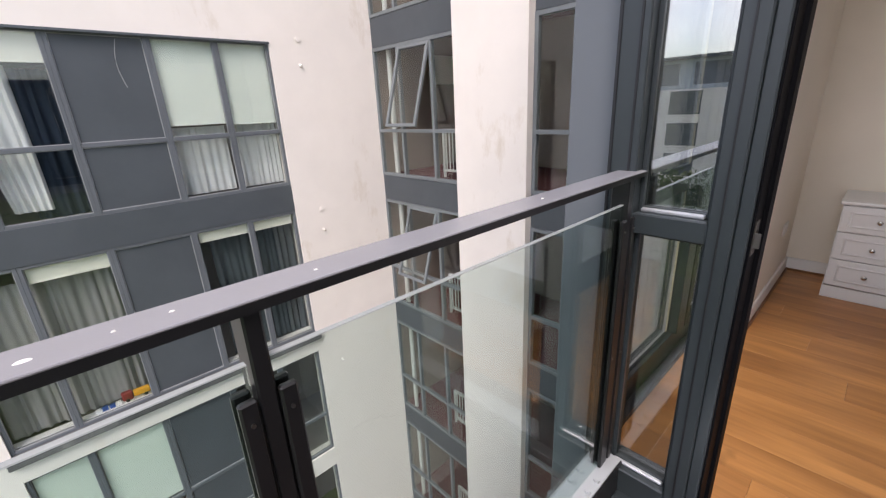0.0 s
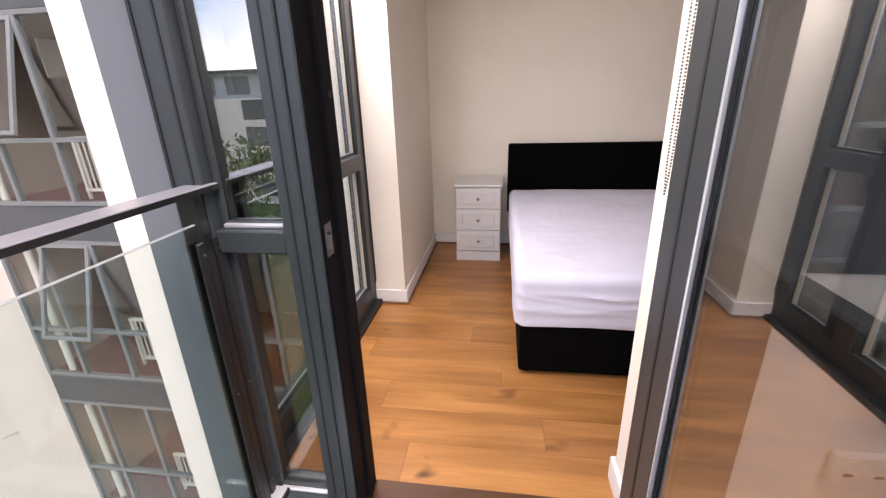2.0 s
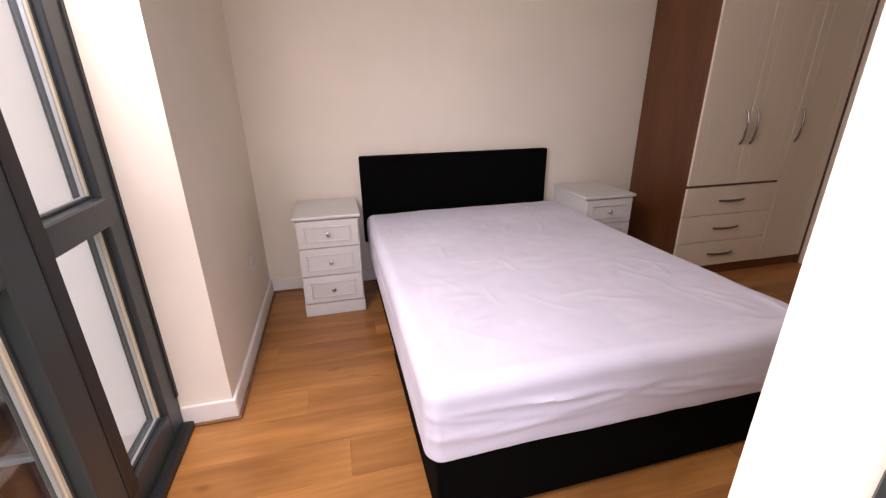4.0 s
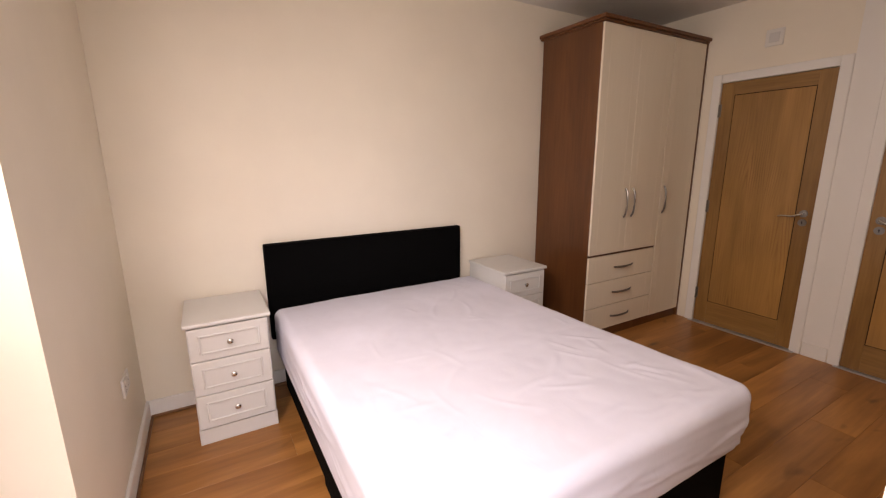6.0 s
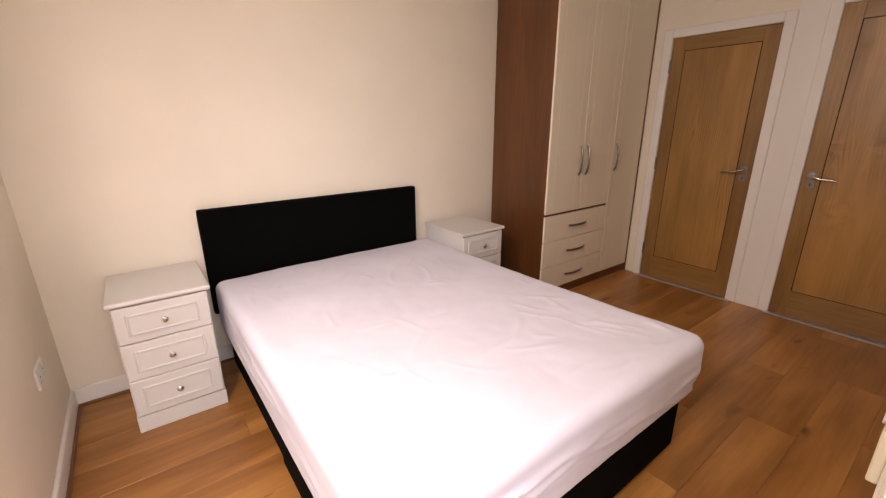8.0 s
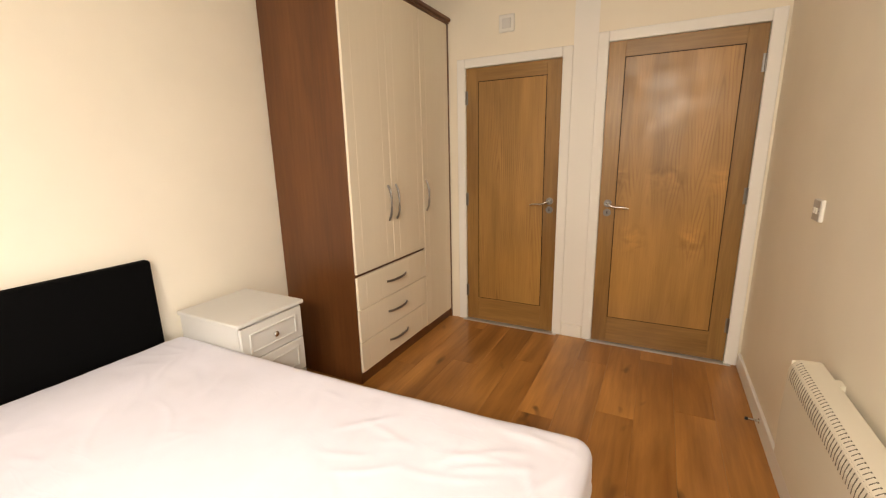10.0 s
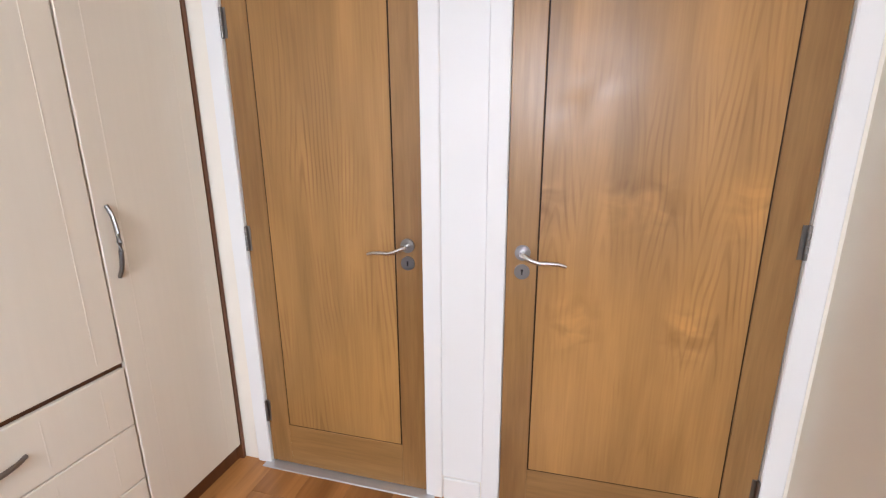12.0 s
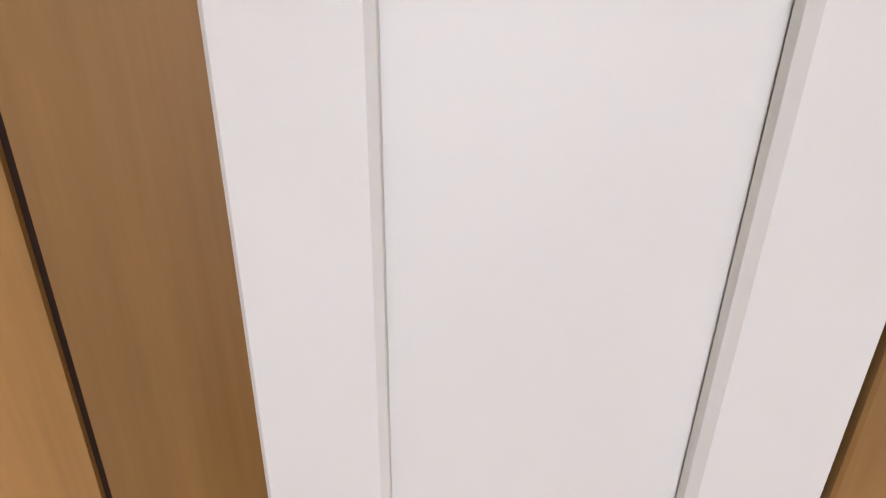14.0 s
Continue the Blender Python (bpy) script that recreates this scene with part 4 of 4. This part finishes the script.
setting("wall_outer", boxes((-0.13, 3.79, 4.36, 4.49, -9.4, -0.21), (-0.13, 3.79, 4.36, 4.49, CZ + 0.26, 6.2), (WX + 0.21, 3.79, 4.36, 4.49, -0.21, CZ + 0.26), (-0.16, -0.131, 3.06, 4.49, -9.4, -0.28), (-0.16, -0.131, 3.06, 4.49, CZ + 0.01, 6.2)), CLAD, "grey clad outer walls of the building", "wall")

# ---- stair tower across the court ----
SX, ST = 3.8, 2.95
tower = thing("stair_tower", (SX + 1.5, 8.0, -9.4), "white rendered stair tower with grey framed windows", "building")
YC = 11.10
part("wall", box(SX - 0.16, SX + 0.02, 7.33, 8.75, -9.4, 7.5), RENDER, tower, "white rendered pier")
part("wall", box(SX - 0.04, SX + 0.02, 4.49, 6.02, -9.4, 7.5), RENDER, tower, "white rendered wall")
part("roof", box(SX - 0.2, SX + 3.2, 4.4, YC + 0.1, 7.5, 7.8), SPANDREL, tower)
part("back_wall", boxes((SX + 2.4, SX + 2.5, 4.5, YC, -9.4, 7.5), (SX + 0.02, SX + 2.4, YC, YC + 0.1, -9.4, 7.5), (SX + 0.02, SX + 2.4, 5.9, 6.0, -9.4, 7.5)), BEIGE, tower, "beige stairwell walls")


def tower_window(y0, y1, z0, zt, z1, mull, open_at=None):
    w = 0.06
    fr = ringframe("x", SX, y0, y1, z0, z1, w, -0.03, 0.05, 0.004)
    o = part("window", fr, FRAME_T, tower)
    part("transom", box(SX - 0.035, SX + 0.05, y0 + w, y1 - w, zt - 0.03, zt + 0.03, bevel=0.004), FRAME_T, o)
    edges = [y0 + w] + [m for m in mull] + [y1 - w]
    for m in mull:
        part("mullion", box(SX - 0.035, SX + 0.05, m - 0.03, m + 0.03, z0 + w, zt - 0.03, bevel=0.004), FRAME_T, o)
        part("mullion", box(SX - 0.035, SX + 0.05, m - 0.03, m + 0.03, zt + 0.03, z1 - w, bevel=0.004), FRAME_T, o)
    for i, (a, b) in enumerate(zip(edges, edges[1:])):
        a2, b2 = a + (0.03 if i else 0), b - (0.03 if i < len(edges) - 2 else 0)
        part("pane", pane("x", SX, a2, b2, z0 + w, zt - 0.03), GLASS, o)
        if open_at == i:
            sash = ringframe("x", SX, a2, b2, zt + 0.035, z1 - w - 0.005, 0.055, -0.03, 0.02, 0.004)
            hinge = Matrix.Translation((SX, 0, z1 - w)) @ Matrix.Rotation(radians(17), 4, "Y") @ Matrix.Translation((-SX, 0, -(z1 - w)))
            sash.transform(hinge)
            part("sash", sash, FRAME_T, o, "open top-hung sash")
            gl = pane("x", SX, a2 + 0.05, b2 - 0.05, zt + 0.085, z1 - w - 0.055)
            gl.transform(hinge)
            part("pane", gl, GLASS, o)
        else:
            part("pane", pane("x", SX, a2, b2, zt + 0.03, z1 - w), GLASS, o)
    return o


WEATHERED = painted("weathered_grey_sill", (0.15, 0.15, 0.15), 0.7, 60, 0.001, 0.5, (0.30, 0.29, 0.27))
# Paler than the frames, so the beads paint in thin edge highlights.
BEAD_L = painted("pale_highlight_grey", (0.34, 0.355, 0.36), 0.4, 400, 0.0002, 0.2)
FRAME_T = painted("grey_stair_window_frame", (0.18, 0.20, 0.212), 0.4, 400, 0.0002, 0.12)
FRAME_L = painted("weathered_grey_frame", (0.125, 0.14, 0.155), 0.4, 400, 0.0002, 0.12)
for k in (1, 0, -1, -2, -3):
    dz = ST * k
    tower_window(8.75, YC - 0.01, 0.06 + dz, 0.96 + dz, 2.49 + dz, (9.42, 10.32), 1 if k in (0, -1) else None)
    tower_window(6.02, 7.33, 0.06 + dz, 0.96 + dz, 2.49 + dz, (6.72,))
    for a, b in ((8.75, YC - 0.01), (6.02, 7.33)):
        part("spandrel", box(SX - 0.02, SX + 0.03, a, b, -0.455 + dz, 0.055 + dz, bevel=0.004), SPANDREL, tower, "slate grey spandrel panel")
    part("landing", box(SX + 0.06, SX + 2.4, 6.0, YC, -0.12 + dz, 0.06 + dz), MAROON, tower, "maroon carpeted landing")
    bal = bmesh.new()
    for y in np.arange(9.15, 9.62, 0.085):
        rod((SX + 0.42, y, 0.22 + dz), (SX + 0.42, y, 0.93 + dz), 0.013, 6, bal)
    box(SX + 0.39, SX + 0.45, 9.1, 9.66, 0.93 + dz, 0.97 + dz, bm=bal)
    box(SX + 0.39, SX + 0.45, 9.1, 9.66, 0.18 + dz, 0.22 + dz, bm=bal)
    for y in (9.10, 9.62):
        box(SX + 0.40, SX + 0.44, y, y + 0.04, 0.06 + dz, 0.97 + dz, bm=bal)
    part("balustrade", bal, GREYW, tower, "white stair balustrade")
    part("notice_board", box(5.40, 6.05, YC - 0.03, YC - 0.001, 1.85 + dz, 2.45 + dz), WHITE, tower)
    part("column", rod((SX + 0.14, 10.78, 0.06 + dz), (SX + 0.14, 10.78, 2.49 + dz), 0.05, 16), GREYW, tower, "pale round column behind the glass", True)
part("spandrel", box(SX - 0.02, SX + 0.03, 8.75, YC, -9.4, -0.46 - 3 * ST + 0.0), SPANDREL, tower)

# ---- apartment wing that closes the court ----
WY = 11.08
wing = thing("apartment_wing", (-0.6, WY + 2, -9.4), "white rendered apartment wing with grey window bands", "building")
wx0, wx1, gx0 = -2.72, 1.75, -5.6
rd = 0.06
WB = [(0.155, 2.49), (-2.86, -0.33), (-5.85, -3.30), (-8.8, -6.3)]
wall_boxes = [(wx1, 3.79, WY, WY + 0.3, -9.4, 7.5), (gx0, wx0, WY, WY + 0.3, -9.4, 7.5), (wx0, wx1, WY, WY + 0.3, 2.49, 7.5), (wx0, wx1, WY, WY + 0.3, -3.30, -2.945), (wx0, wx1, WY, WY + 0.3, -6.3, -5.85), (wx0, wx1, WY, WY + 0.3, -9.4, -8.8)]
for wb_ in wall_boxes:
    part("wall", boxes(wb_), RENDER, wing, "white masonry render with faint stains")
part("spandrel", box(wx0, wx1, WY + 0.03, WY + 0.25, -0.33, 0.155, bevel=0.004), SPANDREL, wing, "slate grey spandrel band")
part("sill", box(wx0 - 0.06, wx1 + 0.07, WY - 0.09, WY + 0.2, -3.005, -2.862, bevel=0.006), WEATHERED, wing, "projecting grey sill")
part("sill", box(wx0, wx1, WY - 0.025, WY + 0.05, 2.455, 2.489, bevel=0.003), SPANDREL, wing)
part("roof", box(gx0 - 0.1, 3.79, WY - 0.1, WY + 6, 7.5, 7.8), SPANDREL, wing)
# Room dimness comes from the darkened plaster colour.
part("back_wall", boxes((gx0, 3.79, WY + 2.2, WY + 2.3, -9.4, 7.5), (gx0, gx0 + 0.1, WY + 0.3, WY + 2.2, -9.4, 7.5), (gx0 + 0.1, 3.7, WY + 0.3, WY + 2.2, -0.25, 0.05), (gx0 + 0.1, 3.7, WY + 0.3, WY + 2.2, -3.2, -2.95), (gx0 + 0.1, 3.7, WY + 0.3, WY + 2.2, -6.1, -5.9)), ROOMDARK, wing, "rooms behind the glass, dimness put into their plaster")
COLS = [(-2.72, -1.99, "g"), (-1.99, -1.02, "g"), (-1.02, 0.05, "p"), (0.05, 0.93, "g"), (0.93, 1.75, "g")]
TR = {0: 1.09, 1: -1.83, 2: -4.90, 3: -7.8}
for r, (z0, z1) in enumerate(WB):
    zt = TR[r]
    for x0, x1, kind in COLS:
        w = 0.045
        fr = ringframe("y", WY + rd, x0, x1, z0, z1, w, -0.02, 0.06, 0.004)
        box(x0 + w, x1 - w, WY + rd - 0.025, WY + rd + 0.06, zt - 0.03, zt + 0.03, bevel=0.004, bm=fr)
        o = part("window", fr, FRAME_L, wing)
        for c, e in ((z0 + w, zt - 0.03), (zt + 0.03, z1 - w)):
            if kind == "p" and r < 3:
                part("panel", box(x0 + w, x1 - w, WY + rd + 0.01, WY + rd + 0.03, c, e), SPANDREL, o, "flat slate grey panel")
                # Bead rings in pale grey draw the highlight lines round panels and panes.
                part("panel_bead", ringframe("y", WY + rd, x0 + w, x1 - w, c, e, 0.010, -0.004, 0.011, 0.002), BEAD_L, o)
            else:
                part("pane", pane("y", WY + rd + 0.02, x0 + w, x1 - w, c, e), GLASS, o)
                part("glazing_bead", ringframe("y", WY + rd, x0 + w, x1 - w, c, e, 0.009, -0.002, 0.016, 0.002), BEAD_L, o)


def curtain(x0, x1, z0, z1, material, label, folds=9, depth=0.05, taper=0.0, y=WY + 0.33, lean=0.0):
    bm = bmesh.new()
    n, rows = folds * 6, 10
    rr = random.Random(int(x0 * 100) + int(z0 * 10))
    ph = [rr.uniform(0, 6.28) for _ in range(3)]
    grid = []
    for j in range(rows + 1):
        v = j / rows
        line = []
        for i in range(n + 1):
            u = i / n
            cx = (x0 + x1) / 2 + lean * (1 - v)
            x = cx + (u - 0.5) * (x1 - x0) * (1 - taper * (1 - v))
            wv = 0.9 * noise.noise(Vector((u * 3.3 + ph[1], v * 0.5, ph[2])))
            yy = y + depth * (math.sin((u + 0.09 * wv) * folds * 6.28 + ph[0]) * (0.35 + 0.4 * wv) + 0.8 * noise.noise(Vector((u * folds * 1.7, v * 0.7, ph[0]))))
            x += 0.02 * wv * (1 - v)
            line.append(bm.verts.new((x, yy, z0 + (z1 - z0) * v)))
        grid.append(line)
    for a, b in zip(grid, grid[1:]):
        for i in range(n):
            bm.faces.new((a[i], a[i + 1], b[i + 1], b[i]))
    ex = bmesh.ops.extrude_face_region(bm, geom=bm.faces[:])
    bmesh.ops.translate(bm, verts=[q for q in ex["geom"] if isinstance(q, bmesh.types.BMVert)], vec=(0, 0.006, 0))
    o = link("curtain", bm, material, ((x0 + x1) / 2, y, z0))
    o.location = ((x0 + x1) / 2, y, z0)
    shade(o, 60)
    return tagged(o, label, "curtain", "curtains in the wing")


def blind(x0, x1, z0, z1, material, label):
    bm = box(x0, x1, WY + 0.115, WY + 0.12, z0 + 0.012, z1)
    box(x0, x1, WY + 0.107, WY + 0.127, z0, z0 + 0.018, bevel=0.003, bm=bm)
    rod((x0, WY + 0.128, z1), (x1, WY + 0.128, z1), 0.022, 12, bm)
    o = link("roller_blind", bm, material, ((x0 + x1) / 2, WY + 0.12, z1))
    o.location = ((x0 + x1) / 2, WY + 0.12, z1)
    return tagged(o, label, "blind", "blinds in the wing")


blind(0.10, 0.89, 1.27, 2.44, BLIND, "pale roller blind drawn down behind the window")
blind(0.98, 1.70, 1.24, 2.44, BLIND, "pale roller blind drawn down behind the window")
curtain(0.08, 0.92, 0.20, 1.24, NET, "white net curtain behind lower panes", 7)
curtain(0.96, 1.73, 0.20, 1.24, NET, "white net curtain behind lower panes", 8)
blind(-1.95, -1.06, 2.10, 2.44, CREAMBLIND, "cream roller blind half drawn in window")
curtain(-1.62, -1.06, 0.18, 2.05, NAVY, "dark blue drape hanging behind the window", 5, 0.07)
curtain(-2.05, -1.45, 0.30, 2.08, NET, "white net curtain gathered aside at window", 5, 0.06, 0.35, WY + 0.27, 0.12)
blind(-2.68, -2.04, 2.10, 2.44, CREAMBLIND, "cream roller blind half drawn in window")
curtain(-2.70, -2.15, 0.18, 2.08, NET, "white net curtain beside dark drape", 6)
blind(0.12, 0.88, -0.56, -0.40, CREAMBLIND, "cream roller blind rolled up at window head")
blind(0.99, 1.68, -0.56, -0.40, CREAMBLIND, "cream roller blind rolled up at window head")
curtain(0.30, 1.72, -2.82, -0.55, SLATE, "grey teal drapes drawn behind the window", 12, 0.07)
blind(-1.93, -1.07, -0.60, -0.40, CREAMBLIND, "cream roller blind rolled up at window head")
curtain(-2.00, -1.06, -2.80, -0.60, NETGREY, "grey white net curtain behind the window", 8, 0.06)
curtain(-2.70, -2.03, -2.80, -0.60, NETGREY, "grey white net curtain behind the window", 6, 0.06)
blind(-2.66, -2.03, -4.85, -3.36, BLIND, "pale roller blind drawn down behind the window")
blind(-1.93, -1.07, -4.85, -3.36, BLIND, "pale roller blind drawn down behind the window")

# toy truck and odds and ends on the inner window ledge
part("ledge", box(wx0 + 0.02, wx1 - 0.02, WY + 0.13, WY + 0.26, -2.855, -2.81), WHITE, wing)
ty = thing("toy_truck", (-1.32, WY + 0.18, -2.81), "yellow and red toy truck on the window ledge", "toy")
part("cab", box(-1.44, -1.30, WY + 0.15, WY + 0.22, -2.79, -2.64, bevel=0.015), RED, ty, "dark red cab")
part("tipper", box(-1.29, -1.07, WY + 0.145, WY + 0.225, -2.77, -2.67, bevel=0.012), YELLOW, ty, "yellow tipper body")
for x in (-1.38, -1.14):
    part("wheel", rod((x, WY + 0.143, -2.782), (x, WY + 0.227, -2.782), 0.028, 14), FRAME_DK, ty, "black wheel")
bs = thing("toy_blocks", (-1.62, WY + 0.18, -2.81), "blue and white plastic toy blocks on the ledge", "toy")
for i, (x, mt) in enumerate(((-1.78, WHITE), (-1.70, BLUE), (-1.61, BLUE), (-1.53, WHITE))):
    part("block", box(x, x + 0.07, WY + 0.15, WY + 0.21, -2.81, -2.76 + 0.01 * (i % 2), bevel=0.004), mt, bs)


cb = sweep([(-0.293 + 0.01 * math.sin(3.14 * k / 10) - 0.062 * math.sin(3.14 * k / 10), WY + 0.064, 2.41 - 0.06 * k) for k in range(11)], 0.006, 6)
part("loose_cable", cb, BEAD_L, wing, "thin pale cable hanging over the panel", True)
CRACK = mat("dark_hairline_crack", (0.30, 0.27, 0.235), 0.9)
kr = random.Random(11)
for x0, z0, x1, z1 in ((2.0, -5.70, 2.75, -5.62), (2.7, -5.66, 3.5, -6.05), (2.15, -6.62, 2.5, -6.75), (2.9, -3.4, 3.1, -3.5)):
    pts = [(x0 + (x1 - x0) * k / 9 + kr.uniform(-0.035, 0.035), WY - 0.0005, z0 + (z1 - z0) * k / 9 + kr.uniform(-0.05, 0.05)) for k in range(10)]
    part("crack", sweep(pts, [0.002 + 0.006 * kr.random() for _ in pts], 5), CRACK, wing, "dark weathered crack in the render")


def wall_cap(x, z, kind):
    """Round overflow cap or short drip spout on the render."""
    if kind:
        o = rod((x, WY, z), (x, WY - 0.016, z), 0.046, 20)
        rod((x, WY - 0.016, z), (x, WY - 0.021, z), 0.030, 20, o)
    else:
        o = rod((x, WY, z), (x, WY - 0.05, z - 0.02), 0.022, 14)
        rod((x, WY, z), (x, WY - 0.008, z), 0.036, 16, o)
    m = link("vent_cap" if kind else "overflow_pipe", o, RENDER, (x, WY, z))
    m.location = (x, WY, z)
    shade(m)
    tagged(m, "white round vent cap on the rendered wall" if kind else "short white overflow pipe on rendered wall", "vent" if kind else "pipe", "wall fittings")


for k in (0, -1, -2):
    wall_cap(2.26, 2.56 + ST * k, True)
    wall_cap(2.25, 2.16 + ST * k, False)

# ---- ground, far block and trees ----
GZ = -9.4
GRASS = mat("mown_grass", (0.07, 0.12, 0.025), 0.9)
n_, l_, b_ = nodes_of(GRASS)
l_.new(ramp(GRASS, noise_node(GRASS, coords(GRASS), 0.8, 8), [(0.35, (0.045, 0.085, 0.018)), (0.65, (0.09, 0.14, 0.03))]), b_.inputs["Base Color"])
PAVE = painted("grey_court_paving", (0.24, 0.23, 0.21), 0.85, 40, 0.003, 0.3)
setting("ground", box(-900, 900, -900, 900, GZ - 0.3, GZ), GRASS, "mown green lawn reaching to the horizon", "ground")
setting("pavement", box(-3.0, SX - 0.04, 4.5, WY, GZ + 0.0, GZ + 0.05), PAVE, "grey paved court between the buildings", "pavement")

PALEGLASS = painted("pale_blue_grey_glazing", (0.42, 0.47, 0.50), 0.25, 60, 0.0005, 0.1)
far = thing("apartment_block", (-46, 28, GZ), "long white apartment block with balconies and glazed top storey", "building")
fx = -42.0
part("wall", box(fx - 10, fx, -18, 78, GZ, 1.9), RENDER, far)
part("roof", box(fx - 9, fx - 2.2, -16, 76, 1.9, 4.5), PALEGLASS, far, "set-back pale glazed top storey")
part("roof", box(fx - 10, fx - 1.2, -17, 77, 4.5, 4.75), SPANDREL, far)
for r in range(4):
    z = GZ + 0.9 + r * 2.75
    for k in range(15):
        y = -15 + k * 6.2
        o = part("window", ringframe("x", fx, y, y + 2.6, z, z + 2.0, 0.10, -0.05, 0.07, 0.0), SPANDREL, far)
        part("pane", box(fx + 0.005, fx + 0.02, y + 0.1, y + 2.5, z + 0.1, z + 1.9), SPANDREL, o)
        if k % 3 == 0 and r:
            part("balcony", boxes((fx + 0.1, fx + 1.6, y - 0.4, y + 3.0, z - 0.35, z - 0.1), (fx + 1.5, fx + 1.6, y - 0.4, y + 3.0, z - 0.1, z + 0.9)), CLAD, far)
for k in range(22):
    y = -14 + k * 4.1
    part("window", box(fx - 2.2, fx - 2.15, y, y + 2.8, 2.3, 4.2), CLAD, far)

BARK = painted("grey_brown_bark", (0.12, 0.09, 0.065), 0.9, 20, 0.01, 0.4)
LEAF = mat("green_leaves", (0.06, 0.10, 0.025), 0.6)
n_, l_, b_ = nodes_of(LEAF)
gi = n_.new("ShaderNodeNewGeometry")
l_.new(ramp(LEAF, gi.outputs["Random Per Island"], [(0.0, (0.045, 0.080, 0.020)), (0.6, (0.09, 0.135, 0.035)), (1.0, (0.15, 0.185, 0.065))]), b_.inputs["Base Color"])


def tree(x, y, h, spread, seed):
    rr = random.Random(seed)
    t = thing("tree", (x, y, GZ), "leafy green broadleaf tree on the lawn", "tree", "trees on the lawn")
    tr = sweep([(x, y, GZ), (x + 0.1, y, GZ + h * 0.25), (x - 0.05, y + 0.1, GZ + h * 0.5), (x, y, GZ + h * 0.85)], [0.22, 0.17, 0.12, 0.03], 10)
    tips = []
    for k in range(14):
        a, z0 = rr.uniform(0, 6.28), GZ + h * rr.uniform(0.25, 0.7)
        r = spread * rr.uniform(0.5, 0.95)
        tip = Vector((x + r * math.cos(a), y + r * math.sin(a), z0 + h * rr.uniform(0.1, 0.28)))
        mid = Vector((x, y, z0)).lerp(tip, 0.5) + Vector((0, 0, 0.25))
        sweep([(x, y, z0), mid, tip], [0.07, 0.045, 0.015], 6, 1, tr)
        tips += [tip, mid]
    tips += [Vector((x + rr.gauss(0, spread * 0.35), y + rr.gauss(0, spread * 0.35), GZ + h * rr.uniform(0.55, 1.0))) for _ in range(14)]
    part("trunk", tr, BARK, t)
    vs, fs = [], []
    for tip in tips:
        cl_r = rr.uniform(0.5, 1.0)
        for _ in range(170):
            c = tip + Vector((rr.gauss(0, 0.55), rr.gauss(0, 0.55), rr.gauss(0, 0.45))) * cl_r
            q = Euler((rr.uniform(0, 6.28), rr.uniform(0, 6.28), rr.uniform(0, 6.28))).to_matrix()
            s = rr.uniform(0.07, 0.14)
            b0 = len(vs)
            vs += [c + q @ Vector(p) * s - Vector((x, y, GZ)) for p in ((-1, 0, 0), (0, -0.55, 0.1), (1, 0, 0), (0, 0.55, 0.1))]
            fs.append((b0, b0 + 1, b0 + 2, b0 + 3))
    me = bpy.data.meshes.new("crown")
    me.from_pydata(vs, [], fs)
    me.materials.append(LEAF)
    o = new("crown", me)
    o.parent = t
    ORG[o] = ORG[t]


for i, (x, y, h, s) in enumerate(((-13.5, 14.5, 9.4, 2.2), (-18, 21, 8.0, 2.6), (-21, 11, 7.0, 2.3), (-26, 25, 7.4, 2.8), (-19, 5.5, 6.2, 2.2))):
    tree(x, y, h, s, i + 3)

# ---- floor planks ----
PW, PL = 0.193, 1.285


def plank(l, w):
    return box(-w / 2 + 0.0003, w / 2 - 0.0003, -l / 2 + 0.0003, l / 2 - 0.0003, -0.008, 0.0, bevel=0.0006)


made = {}
row, x = 0, 0.0
while x < WX - 0.01:
    w = min(PW, WX - x)
    y = -((row * 0.43) % 1.0) * PL
    while y < 4.36:
        y0, y1 = max(y, 0.0), min(y + PL, 4.355)
        if y1 - y0 > 0.02:
            key = (round(y1 - y0, 3), round(w, 3))
            if key not in made:
                o = link("plank", plank(y1 - y0, w), FLOOR)
                made[key] = o.data
            else:
                o = new("plank", made[key])
            o.parent = floor
            o.location = (x + w / 2, (y0 + y1) / 2, 0)
        y += PL
    x += PW
    row += 1
